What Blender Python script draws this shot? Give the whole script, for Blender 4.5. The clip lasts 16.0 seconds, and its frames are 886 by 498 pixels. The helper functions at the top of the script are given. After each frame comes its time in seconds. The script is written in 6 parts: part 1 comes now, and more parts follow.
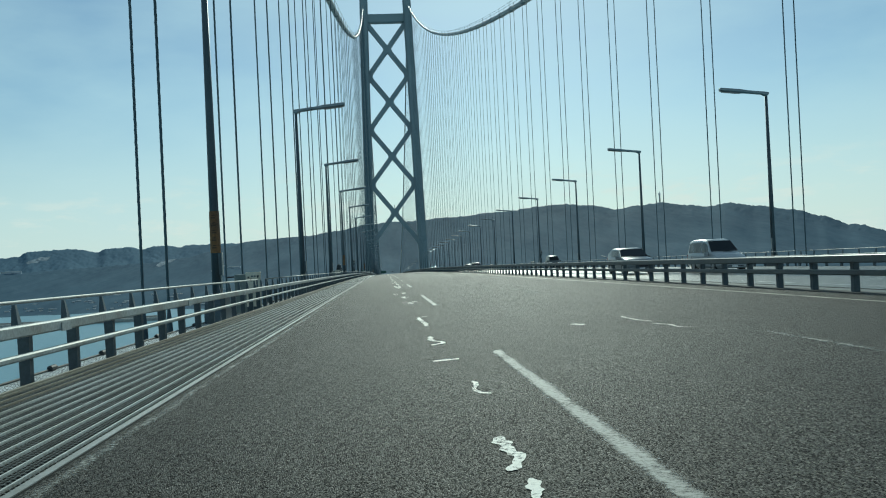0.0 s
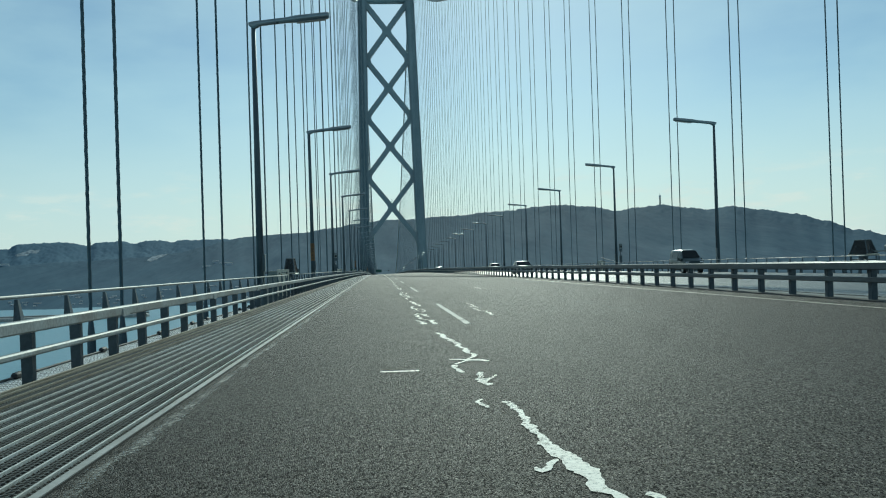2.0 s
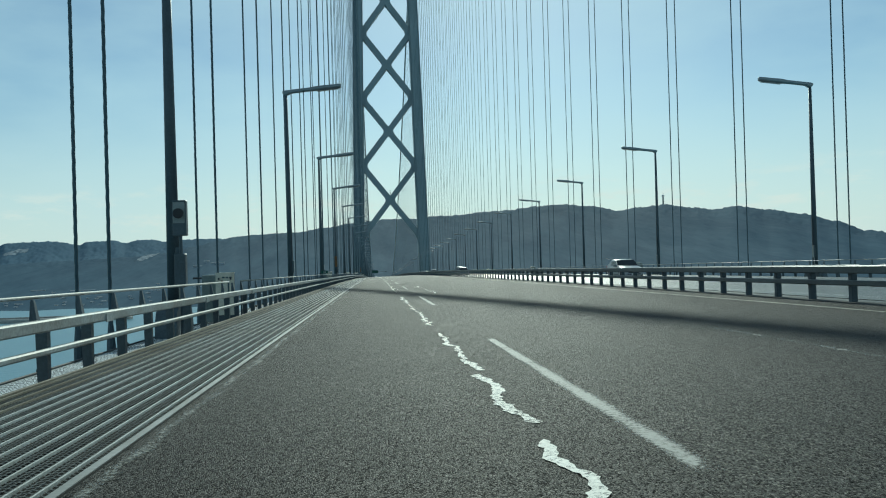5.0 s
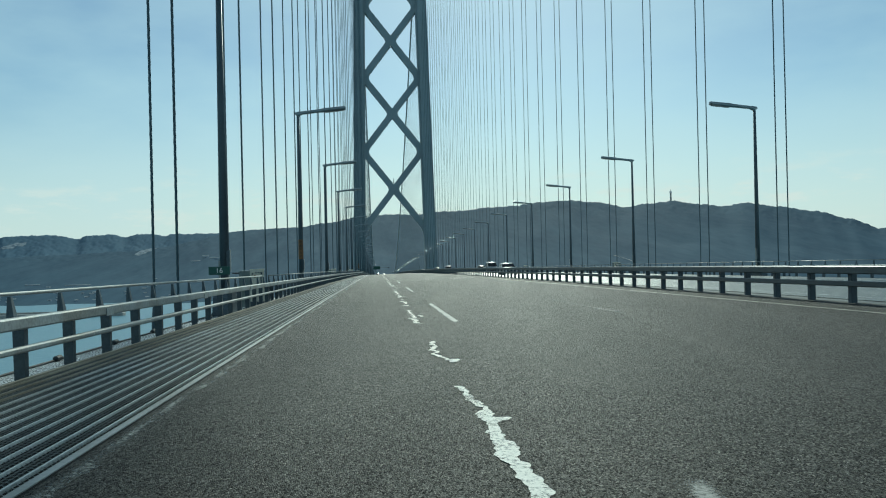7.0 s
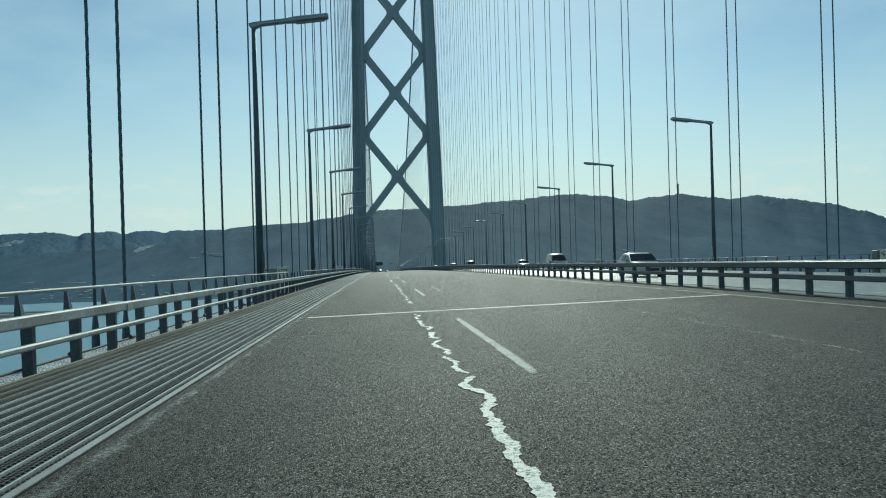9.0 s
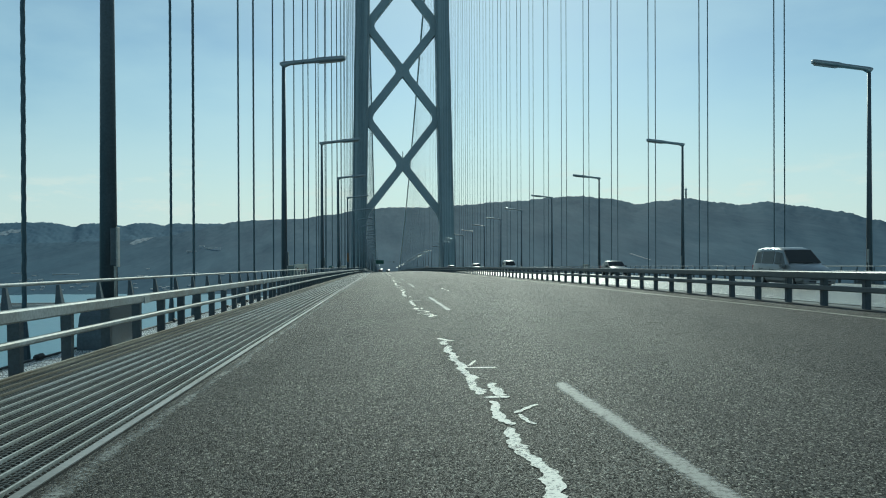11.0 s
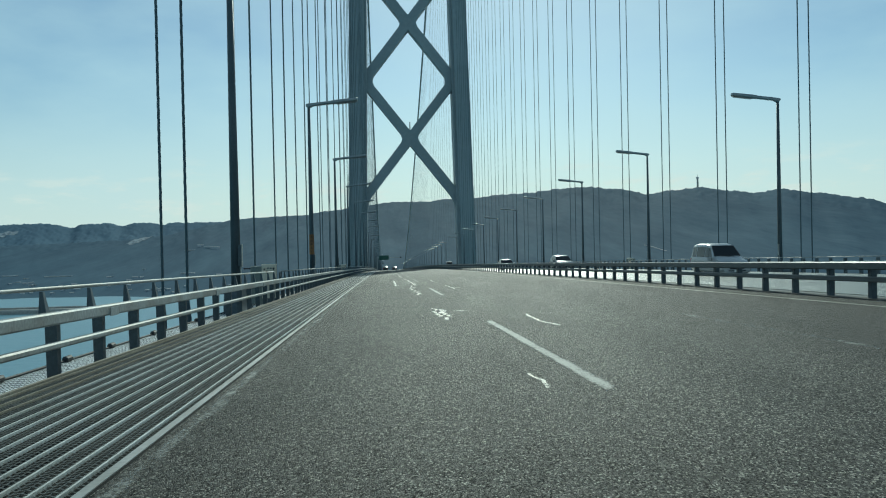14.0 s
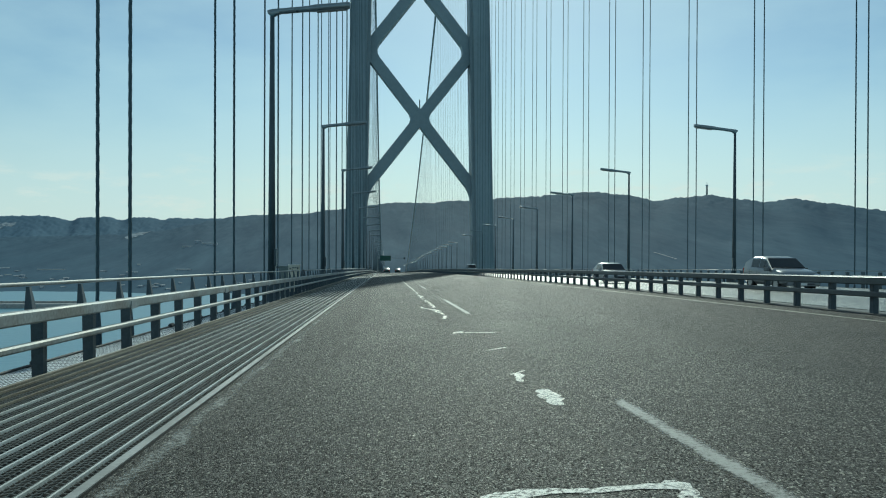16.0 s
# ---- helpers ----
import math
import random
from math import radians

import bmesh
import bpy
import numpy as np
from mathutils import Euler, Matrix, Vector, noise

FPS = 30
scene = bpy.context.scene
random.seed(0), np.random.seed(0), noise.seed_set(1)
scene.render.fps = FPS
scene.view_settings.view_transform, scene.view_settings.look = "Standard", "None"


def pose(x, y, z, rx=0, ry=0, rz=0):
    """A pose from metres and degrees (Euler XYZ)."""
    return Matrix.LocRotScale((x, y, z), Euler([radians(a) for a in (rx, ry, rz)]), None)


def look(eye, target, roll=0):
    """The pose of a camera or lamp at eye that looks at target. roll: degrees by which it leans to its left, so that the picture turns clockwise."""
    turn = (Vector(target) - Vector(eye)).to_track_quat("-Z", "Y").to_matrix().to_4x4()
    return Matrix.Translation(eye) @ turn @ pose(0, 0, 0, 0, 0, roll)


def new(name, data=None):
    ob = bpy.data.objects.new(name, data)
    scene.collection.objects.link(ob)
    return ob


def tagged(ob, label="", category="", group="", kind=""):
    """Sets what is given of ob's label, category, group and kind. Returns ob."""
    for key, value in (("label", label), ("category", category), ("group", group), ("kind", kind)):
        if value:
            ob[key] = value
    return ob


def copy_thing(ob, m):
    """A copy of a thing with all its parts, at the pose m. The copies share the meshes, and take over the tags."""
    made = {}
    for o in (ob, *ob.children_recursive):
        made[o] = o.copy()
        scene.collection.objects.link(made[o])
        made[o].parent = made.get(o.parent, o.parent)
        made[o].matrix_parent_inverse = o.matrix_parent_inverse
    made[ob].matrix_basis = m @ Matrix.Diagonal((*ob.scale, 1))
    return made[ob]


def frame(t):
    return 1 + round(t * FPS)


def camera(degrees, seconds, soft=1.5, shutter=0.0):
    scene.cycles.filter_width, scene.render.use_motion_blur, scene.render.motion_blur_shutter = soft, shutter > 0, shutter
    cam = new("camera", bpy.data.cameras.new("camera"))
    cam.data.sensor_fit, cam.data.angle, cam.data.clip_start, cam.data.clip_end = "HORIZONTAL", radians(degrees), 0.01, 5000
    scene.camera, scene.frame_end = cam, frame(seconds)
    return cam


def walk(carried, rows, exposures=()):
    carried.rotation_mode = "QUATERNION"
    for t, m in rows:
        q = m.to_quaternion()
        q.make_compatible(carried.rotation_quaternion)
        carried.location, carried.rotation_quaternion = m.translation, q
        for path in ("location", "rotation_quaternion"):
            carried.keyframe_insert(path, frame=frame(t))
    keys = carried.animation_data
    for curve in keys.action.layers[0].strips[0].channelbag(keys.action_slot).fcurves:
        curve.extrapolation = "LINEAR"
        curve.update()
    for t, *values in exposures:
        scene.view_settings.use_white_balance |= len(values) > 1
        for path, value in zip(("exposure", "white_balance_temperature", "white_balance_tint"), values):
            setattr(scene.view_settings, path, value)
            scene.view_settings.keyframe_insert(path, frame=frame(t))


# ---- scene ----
from mathutils.bvhtree import BVHTree

cam = camera(58.47, 16.0, soft=1.1)
ROWS = [
    (0.0, -11.133, -9.660, 1.316, 90.372, 2.738, -4.277),
    (0.5, -11.170, 2.303, 1.165, 90.214, 2.860, -4.480),
    (1.0, -11.275, 14.118, 1.011, 90.127, 2.832, -4.600),
    (1.5, -11.297, 26.024, 0.850, 90.164, 2.300, -4.626),
    (2.0, -11.414, 38.044, 0.683, 90.329, 1.798, -4.617),
    (2.5, -11.446, 49.923, 0.512, 90.535, 1.595, -4.599),
    (3.0, -11.497, 61.874, 0.334, 90.684, 1.495, -4.657),
    (3.5, -11.527, 74.077, 0.147, 90.717, 1.676, -4.748),
    (4.0, -11.542, 86.061, -0.042, 90.620, 1.791, -4.829),
    (6.5, -11.382, 146.631, -1.082, 90.143, 1.282, -4.908),
    (7.0, -11.309, 159.093, -1.314, 90.111, 1.300, -4.733),
    (7.5, -11.243, 171.139, -1.543, 90.031, 1.263, -4.583),
    (8.0, -11.218, 183.419, -1.783, 89.953, 1.334, -4.537),
    (8.5, -11.241, 195.606, -2.026, 89.839, 1.726, -4.534),
    (11.0, -11.436, 257.086, -3.341, 89.789, 0.218, -4.497),
    (11.5, -11.438, 269.359, -3.621, 89.855, 0.036, -4.269),
    (12.0, -11.481, 281.796, -3.910, 89.848, 0.161, -4.095),
    (12.5, -11.493, 294.043, -4.201, 89.763, 0.511, -3.989),
    (13.0, -11.552, 306.390, -4.500, 89.608, 0.832, -3.999),
    (13.5, -11.649, 318.647, -4.803, 89.571, 0.832, -4.157),
    (14.0, -11.696, 330.854, -5.110, 89.444, 1.206, -4.233),
    (14.5, -11.781, 342.956, -5.420, 89.388, 1.023, -4.442),
    (15.0, -11.776, 355.233, -5.740, 89.510, 0.622, -4.408),
    (15.5, -11.769, 367.497, -6.066, 89.581, 0.185, -4.268),
    (16.0, -11.721, 379.737, -6.396, 89.638, -0.234, -4.095),
]
walk(cam, [(t, pose(x, y, z, rx, ry, rz)) for t, x, y, z, rx, ry, rz in ROWS],
     exposures=[(0.0, -0.2, 5800, -12), (16.0, -0.2, 5800, -12)])

# ---- daylight: winter sun ahead and a little to the right ----
SUN = Vector((0.291, 1.88, 1.0)).normalized()
world = bpy.data.worlds.new("sky")
scene.world = world
world.use_nodes = True
wt = world.node_tree
wbg = wt.nodes["Background"]
sky = wt.nodes.new("ShaderNodeTexSky")
sky.sky_type = "NISHITA"
sky.sun_disc = False
sky.sun_elevation = math.asin(SUN.z)
sky.sun_rotation = math.atan2(SUN.x, SUN.y)
sky.altitude = 100
sky.air_density, sky.dust_density, sky.ozone_density = 1.0, 0.35, 2.0
# thin high veil over the blue
veil_pos = wt.nodes.new("ShaderNodeTexCoord")
veil_map = wt.nodes.new("ShaderNodeMapping")
veil_map.inputs["Scale"].default_value = (2.2, 2.2, 6.0)
veil = wt.nodes.new("ShaderNodeTexNoise")
veil.inputs["Scale"].default_value, veil.inputs["Detail"].default_value = 2.6, 7
veil_amount = wt.nodes.new("ShaderNodeMapRange")
veil_amount.inputs["From Min"].default_value, veil_amount.inputs["From Max"].default_value = 0.35, 0.75
veil_amount.inputs["To Min"].default_value, veil_amount.inputs["To Max"].default_value = 0.10, 0.50
tint = wt.nodes.new("ShaderNodeVectorMath")
tint.operation = "MULTIPLY"
tint.inputs[1].default_value = (0.93, 0.98, 1.0)
blend = wt.nodes.new("ShaderNodeMix")
blend.data_type = "RGBA"
blend.inputs["B"].default_value = (8.2, 9.9, 10.7, 1)
wt.links.new(veil_pos.outputs["Generated"], veil_map.inputs[0])
wt.links.new(veil_map.outputs[0], veil.inputs["Vector"])
wt.links.new(veil.outputs["Fac"], veil_amount.inputs["Value"])
wt.links.new(sky.outputs[0], tint.inputs[0])
wt.links.new(tint.outputs["Vector"], blend.inputs["A"])
wt.links.new(veil_amount.outputs[0], blend.inputs["Factor"])
low = wt.nodes.new("ShaderNodeSeparateXYZ")
wt.links.new(veil_pos.outputs["Generated"], low.inputs[0])
low_amount = wt.nodes.new("ShaderNodeMapRange")
low_amount.interpolation_type = "SMOOTHSTEP"
low_amount.inputs["From Min"].default_value, low_amount.inputs["From Max"].default_value = 0.0, 0.22
low_amount.inputs["To Min"].default_value, low_amount.inputs["To Max"].default_value = 0.75, 0.0
wt.links.new(low.outputs["Z"], low_amount.inputs["Value"])
haze = wt.nodes.new("ShaderNodeMix")
haze.data_type = "RGBA"
haze.inputs["B"].default_value = (8.9, 9.6, 9.85, 1)
wt.links.new(low_amount.outputs[0], haze.inputs["Factor"])
wt.links.new(blend.outputs["Result"], haze.inputs["A"])
# small cream clouds close above the hills
bank_map = wt.nodes.new("ShaderNodeMapping")
bank_map.inputs["Scale"].default_value = (9, 9, 34)
bank = wt.nodes.new("ShaderNodeTexNoise")
bank.inputs["Scale"].default_value, bank.inputs["Detail"].default_value, bank.inputs["Roughness"].default_value = 1.6, 6, 0.6
wt.links.new(veil_pos.outputs["Generated"], bank_map.inputs[0])
wt.links.new(bank_map.outputs[0], bank.inputs["Vector"])
lumps = wt.nodes.new("ShaderNodeMapRange")
lumps.interpolation_type = "SMOOTHSTEP"
lumps.inputs["From Min"].default_value, lumps.inputs["From Max"].default_value = 0.5, 0.72
lumps.inputs["To Min"].default_value, lumps.inputs["To Max"].default_value = 0.0, 0.75
wt.links.new(bank.outputs["Fac"], lumps.inputs["Value"])
belt = wt.nodes.new("ShaderNodeMapRange")
belt.interpolation_type = "SMOOTHSTEP"
belt.inputs["From Min"].default_value, belt.inputs["From Max"].default_value = 0.04, 0.13
belt.inputs["To Min"].default_value, belt.inputs["To Max"].default_value = 1.0, 0.0
wt.links.new(low.outputs["Z"], belt.inputs["Value"])
amount = wt.nodes.new("ShaderNodeMath")
amount.operation = "MULTIPLY"
wt.links.new(lumps.outputs[0], amount.inputs[0])
wt.links.new(belt.outputs[0], amount.inputs[1])
cloud = wt.nodes.new("ShaderNodeMix")
cloud.data_type = "RGBA"
cloud.inputs["B"].default_value = (10.6, 10.3, 9.7, 1)
wt.links.new(amount.outputs[0], cloud.inputs["Factor"])
wt.links.new(haze.outputs["Result"], cloud.inputs["A"])
wt.links.new(cloud.outputs["Result"], wbg.inputs[0])
wbg.inputs[1].default_value = 0.084
sun_data = bpy.data.lights.new("sun", "SUN")
sun_data.energy, sun_data.angle, sun_data.color = 3.3, radians(0.38), (1.0, 0.94, 0.83)
sun = new("sun", sun_data)
sun.matrix_world = look(SUN * 300, (0, 0, 0))


# ---- materials ----
def material(name, color, rough=0.6, metal=0.0, var=0.25, fine=40.0, coarse=1.2, bump=0.15, color2=None, spec=0.5, stretch=None):
    """A surface with grain and broad staining; color2 is the stain's colour."""
    m = bpy.data.materials.new(name)
    m.use_nodes = True
    nt = m.node_tree
    b = nt.nodes["Principled BSDF"]
    tc = nt.nodes.new("ShaderNodeTexCoord")
    src = tc.outputs["Object"]
    if stretch:
        mp = nt.nodes.new("ShaderNodeMapping")
        mp.inputs["Scale"].default_value = stretch
        nt.links.new(src, mp.inputs[0])
        src = mp.outputs[0]
    n1 = nt.nodes.new("ShaderNodeTexNoise")
    n1.inputs["Scale"].default_value, n1.inputs["Detail"].default_value = fine, 4
    n2 = nt.nodes.new("ShaderNodeTexNoise")
    n2.inputs["Scale"].default_value, n2.inputs["Detail"].default_value = coarse, 5
    nt.links.new(src, n1.inputs["Vector"])
    nt.links.new(src, n2.inputs["Vector"])
    c = Vector(color)
    d = Vector(color2) if color2 else c * (1 - 1.6 * var)
    r2 = nt.nodes.new("ShaderNodeValToRGB")
    r2.color_ramp.elements[0].position, r2.color_ramp.elements[1].position = 0.36, 0.64
    r2.color_ramp.elements[0].color = (*d, 1)
    r2.color_ramp.elements[1].color = (*c, 1)
    nt.links.new(n2.outputs["Fac"], r2.inputs[0])
    r1 = nt.nodes.new("ShaderNodeMapRange")
    r1.inputs["From Min"].default_value, r1.inputs["From Max"].default_value = 0.3, 0.7
    r1.inputs["To Min"].default_value, r1.inputs["To Max"].default_value = 1 - var, 1 + var
    nt.links.new(n1.outputs["Fac"], r1.inputs["Value"])
    mul = nt.nodes.new("ShaderNodeVectorMath")
    mul.operation = "SCALE"
    nt.links.new(r2.outputs["Color"], mul.inputs[0])
    nt.links.new(r1.outputs["Result"], mul.inputs["Scale"])
    nt.links.new(mul.outputs["Vector"], b.inputs["Base Color"])
    rr = nt.nodes.new("ShaderNodeMapRange")
    rr.inputs["To Min"].default_value, rr.inputs["To Max"].default_value = max(0.02, rough - 0.1), min(1, rough + 0.1)
    nt.links.new(n2.outputs["Fac"], rr.inputs["Value"])
    nt.links.new(rr.outputs["Result"], b.inputs["Roughness"])
    b.inputs["Metallic"].default_value = metal
    b.inputs["Specular IOR Level"].default_value = spec
    if bump:
        bp = nt.nodes.new("ShaderNodeBump")
        bp.inputs["Strength"].default_value, bp.inputs["Distance"].default_value = bump, 0.02
        nt.links.new(n1.outputs["Fac"], bp.inputs["Height"])
        nt.links.new(bp.outputs[0], b.inputs["Normal"])
    return m


def asphalt(name, tone, rough=0.66, gloss=0.18, relief=1.0):
    """Rolled asphalt with pale aggregate; tone scales its lightness."""
    m = bpy.data.materials.new(name)
    m.use_nodes = True
    nt = m.node_tree
    b = nt.nodes["Principled BSDF"]
    tc = nt.nodes.new("ShaderNodeTexCoord")
    stones = nt.nodes.new("ShaderNodeTexVoronoi")
    stones.inputs["Scale"].default_value = 104
    grain = nt.nodes.new("ShaderNodeTexNoise")
    grain.inputs["Scale"].default_value, grain.inputs["Detail"].default_value = 48, 5
    grain.inputs["Roughness"].default_value = 0.75
    mp = nt.nodes.new("ShaderNodeMapping")
    mp.inputs["Scale"].default_value = (1.1, 0.05, 1)
    lanes = nt.nodes.new("ShaderNodeTexNoise")
    lanes.inputs["Scale"].default_value, lanes.inputs["Detail"].default_value = 1.0, 5
    blot = nt.nodes.new("ShaderNodeTexNoise")
    blot.inputs["Scale"].default_value, blot.inputs["Detail"].default_value = 0.35, 6
    L = nt.links.new
    # stones are drawn out along y to look round from the camera
    view_stretch = nt.nodes.new("ShaderNodeMapping")
    view_stretch.inputs["Scale"].default_value = (1, 0.6, 1)
    L(tc.outputs["Object"], view_stretch.inputs[0])
    L(view_stretch.outputs[0], stones.inputs["Vector"])
    L(tc.outputs["Object"], grain.inputs["Vector"])
    L(tc.outputs["Object"], mp.inputs[0])
    L(mp.outputs[0], lanes.inputs["Vector"])
    L(tc.outputs["Object"], blot.inputs["Vector"])
    # aggregate: each stone its own grey, some pale
    sep = nt.nodes.new("ShaderNodeSeparateColor")
    L(stones.outputs["Color"], sep.inputs[0])
    ramp = nt.nodes.new("ShaderNodeValToRGB")
    e = ramp.color_ramp.elements
    e[0].position, e[0].color = 0.0, (0.003, 0.0032, 0.0028, 1)
    e[1].position, e[1].color = 1.0, (0.31, 0.297, 0.245, 1)
    e.new(0.50).color = (0.021, 0.0205, 0.0175, 1)
    e.new(0.83).color = (0.071, 0.069, 0.057, 1)
    L(sep.outputs[0], ramp.inputs[0])
    g = nt.nodes.new("ShaderNodeMapRange")
    g.inputs["From Min"].default_value, g.inputs["From Max"].default_value = 0.3, 0.7
    g.inputs["To Min"].default_value, g.inputs["To Max"].default_value = 0.0, 2.2
    L(grain.outputs["Fac"], g.inputs["Value"])
    s1 = nt.nodes.new("ShaderNodeVectorMath")
    s1.operation = "SCALE"
    L(ramp.outputs["Color"], s1.inputs[0])
    L(g.outputs[0], s1.inputs["Scale"])
    w = nt.nodes.new("ShaderNodeMath")
    w.operation = "MULTIPLY"
    la = nt.nodes.new("ShaderNodeMapRange")
    la.inputs["From Min"].default_value, la.inputs["From Max"].default_value = 0.3, 0.7
    la.inputs["To Min"].default_value, la.inputs["To Max"].default_value = 0.8 * tone, 1.2 * tone
    L(lanes.outputs["Fac"], la.inputs["Value"])
    bl = nt.nodes.new("ShaderNodeMapRange")
    bl.inputs["From Min"].default_value, bl.inputs["From Max"].default_value = 0.3, 0.7
    bl.inputs["To Min"].default_value, bl.inputs["To Max"].default_value = 0.85, 1.15
    L(blot.outputs["Fac"], bl.inputs["Value"])
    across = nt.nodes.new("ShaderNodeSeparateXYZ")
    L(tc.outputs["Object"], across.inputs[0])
    # weaker sun glare towards the right lanes is put into the colour
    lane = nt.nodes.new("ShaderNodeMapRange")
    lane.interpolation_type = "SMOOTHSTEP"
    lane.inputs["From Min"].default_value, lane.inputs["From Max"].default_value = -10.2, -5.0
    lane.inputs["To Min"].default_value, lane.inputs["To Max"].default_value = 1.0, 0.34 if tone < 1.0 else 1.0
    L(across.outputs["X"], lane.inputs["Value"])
    toned = nt.nodes.new("ShaderNodeMath")
    toned.operation = "MULTIPLY"
    # the road colour is made paler further along the deck
    y_tone = nt.nodes.new("ShaderNodeMapRange")
    y_tone.interpolation_type = "SMOOTHSTEP"
    y_tone.inputs["From Min"].default_value, y_tone.inputs["From Max"].default_value = 130, 310
    y_tone.inputs["To Min"].default_value, y_tone.inputs["To Max"].default_value = 1.0, 3.5
    L(across.outputs["Y"], y_tone.inputs["Value"])
    y_toned = nt.nodes.new("ShaderNodeMath")
    y_toned.operation = "MULTIPLY"
    L(la.outputs[0], y_toned.inputs[0])
    L(y_tone.outputs[0], y_toned.inputs[1])
    L(y_toned.outputs[0], toned.inputs[0])
    # the colour is darker towards the road's left edge
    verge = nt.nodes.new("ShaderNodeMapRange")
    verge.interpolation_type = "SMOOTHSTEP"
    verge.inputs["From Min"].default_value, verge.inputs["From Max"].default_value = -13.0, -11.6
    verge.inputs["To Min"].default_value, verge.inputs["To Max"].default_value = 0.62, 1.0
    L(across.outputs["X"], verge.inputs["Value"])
    side_tone = nt.nodes.new("ShaderNodeMath")
    side_tone.operation = "MULTIPLY"
    L(lane.outputs[0], side_tone.inputs[0])
    L(verge.outputs[0], side_tone.inputs[1])
    L(side_tone.outputs[0], toned.inputs[1])
    L(toned.outputs[0], w.inputs[0])
    L(bl.outputs[0], w.inputs[1])
    s2 = nt.nodes.new("ShaderNodeVectorMath")
    s2.operation = "SCALE"
    L(s1.outputs[0], s2.inputs[0])
    L(w.outputs[0], s2.inputs["Scale"])
    L(s2.outputs[0], b.inputs["Base Color"])
    b.inputs["Roughness"].default_value = rough
    b.inputs["Specular Tint"].default_value = (1.0, 0.96, 0.86, 1)
    # polished stones shine, the binder between them hardly
    shine = nt.nodes.new("ShaderNodeMapRange")
    shine.inputs["From Min"].default_value, shine.inputs["From Max"].default_value = 0.25, 0.95
    shine.inputs["To Min"].default_value, shine.inputs["To Max"].default_value = 0.1 * gloss, 2.0 * gloss
    L(sep.outputs[1], shine.inputs["Value"])
    L(shine.outputs[0], b.inputs["Specular IOR Level"])
    bp = nt.nodes.new("ShaderNodeBump")
    bp.inputs["Strength"].default_value, bp.inputs["Distance"].default_value = 1.0, 0.013 * relief
    mix = nt.nodes.new("ShaderNodeMath")
    mix.operation = "SUBTRACT"
    L(grain.outputs["Fac"], mix.inputs[0])
    L(stones.outputs["Distance"], mix.inputs[1])
    L(mix.outputs[0], bp.inputs["Height"])
    L(bp.outputs[0], b.inputs["Normal"])
    return m


def worn_paint(name, color, cover, fade=0.0, spread=0.07):
    """Road paint worn down to the asphalt between the stones; fade thins it towards the sides of its strip."""
    m = bpy.data.materials.new(name)
    m.use_nodes = True
    nt = m.node_tree
    b = nt.nodes["Principled BSDF"]
    tc = nt.nodes.new("ShaderNodeTexCoord")
    n = nt.nodes.new("ShaderNodeTexNoise")
    n.inputs["Scale"].default_value, n.inputs["Detail"].default_value, n.inputs["Roughness"].default_value = 28, 6, 0.8
    n2 = nt.nodes.new("ShaderNodeTexNoise")
    n2.inputs["Scale"].default_value, n2.inputs["Detail"].default_value = 1.6, 3
    add = nt.nodes.new("ShaderNodeMath")
    add.operation = "MULTIPLY_ADD"
    add.inputs[1].default_value = 0.35
    nt.links.new(tc.outputs["Object"], n.inputs["Vector"])
    nt.links.new(tc.outputs["Object"], n2.inputs["Vector"])
    nt.links.new(n2.outputs["Fac"], add.inputs[0])
    nt.links.new(n.outputs["Fac"], add.inputs[2])
    r = nt.nodes.new("ShaderNodeValToRGB")
    r.color_ramp.elements[0].position, r.color_ramp.elements[0].color = cover - spread, (0, 0, 0, 1)
    r.color_ramp.elements[1].position, r.color_ramp.elements[1].color = cover + spread, (1, 1, 1, 1)
    cov = add.outputs[0]
    if fade:
        uv = nt.nodes.new("ShaderNodeUVMap")
        side = nt.nodes.new("ShaderNodeSeparateXYZ")
        nt.links.new(uv.outputs[0], side.inputs[0])
        thin = nt.nodes.new("ShaderNodeMapRange")
        thin.interpolation_type = "SMOOTHSTEP"
        thin.inputs["From Min"].default_value, thin.inputs["From Max"].default_value = 0.2, 1.0
        thin.inputs["To Min"].default_value, thin.inputs["To Max"].default_value = 0.0, -fade
        nt.links.new(side.outputs["X"], thin.inputs["Value"])
        total = nt.nodes.new("ShaderNodeMath")
        nt.links.new(add.outputs[0], total.inputs[0])
        nt.links.new(thin.outputs[0], total.inputs[1])
        cov = total.outputs[0]
    nt.links.new(cov, r.inputs[0])
    nt.links.new(r.outputs["Color"], b.inputs["Alpha"])
    grime = nt.nodes.new("ShaderNodeMapRange")
    grime.inputs["From Min"].default_value, grime.inputs["From Max"].default_value = 0.3, 0.6
    grime.inputs["To Min"].default_value, grime.inputs["To Max"].default_value = 0.68, 1.06
    nt.links.new(n.outputs["Fac"], grime.inputs["Value"])
    shade = nt.nodes.new("ShaderNodeVectorMath")
    shade.operation = "SCALE"
    shade.inputs[0].default_value = color
    nt.links.new(grime.outputs[0], shade.inputs["Scale"])
    nt.links.new(shade.outputs["Vector"], b.inputs["Base Color"])
    b.inputs["Roughness"].default_value = 0.7
    b.inputs["Specular IOR Level"].default_value = 0.25
    bp = nt.nodes.new("ShaderNodeBump")
    bp.inputs["Strength"].default_value, bp.inputs["Distance"].default_value = 0.4, 0.006
    nt.links.new(n.outputs["Fac"], bp.inputs["Height"])
    nt.links.new(bp.outputs[0], b.inputs["Normal"])
    return m


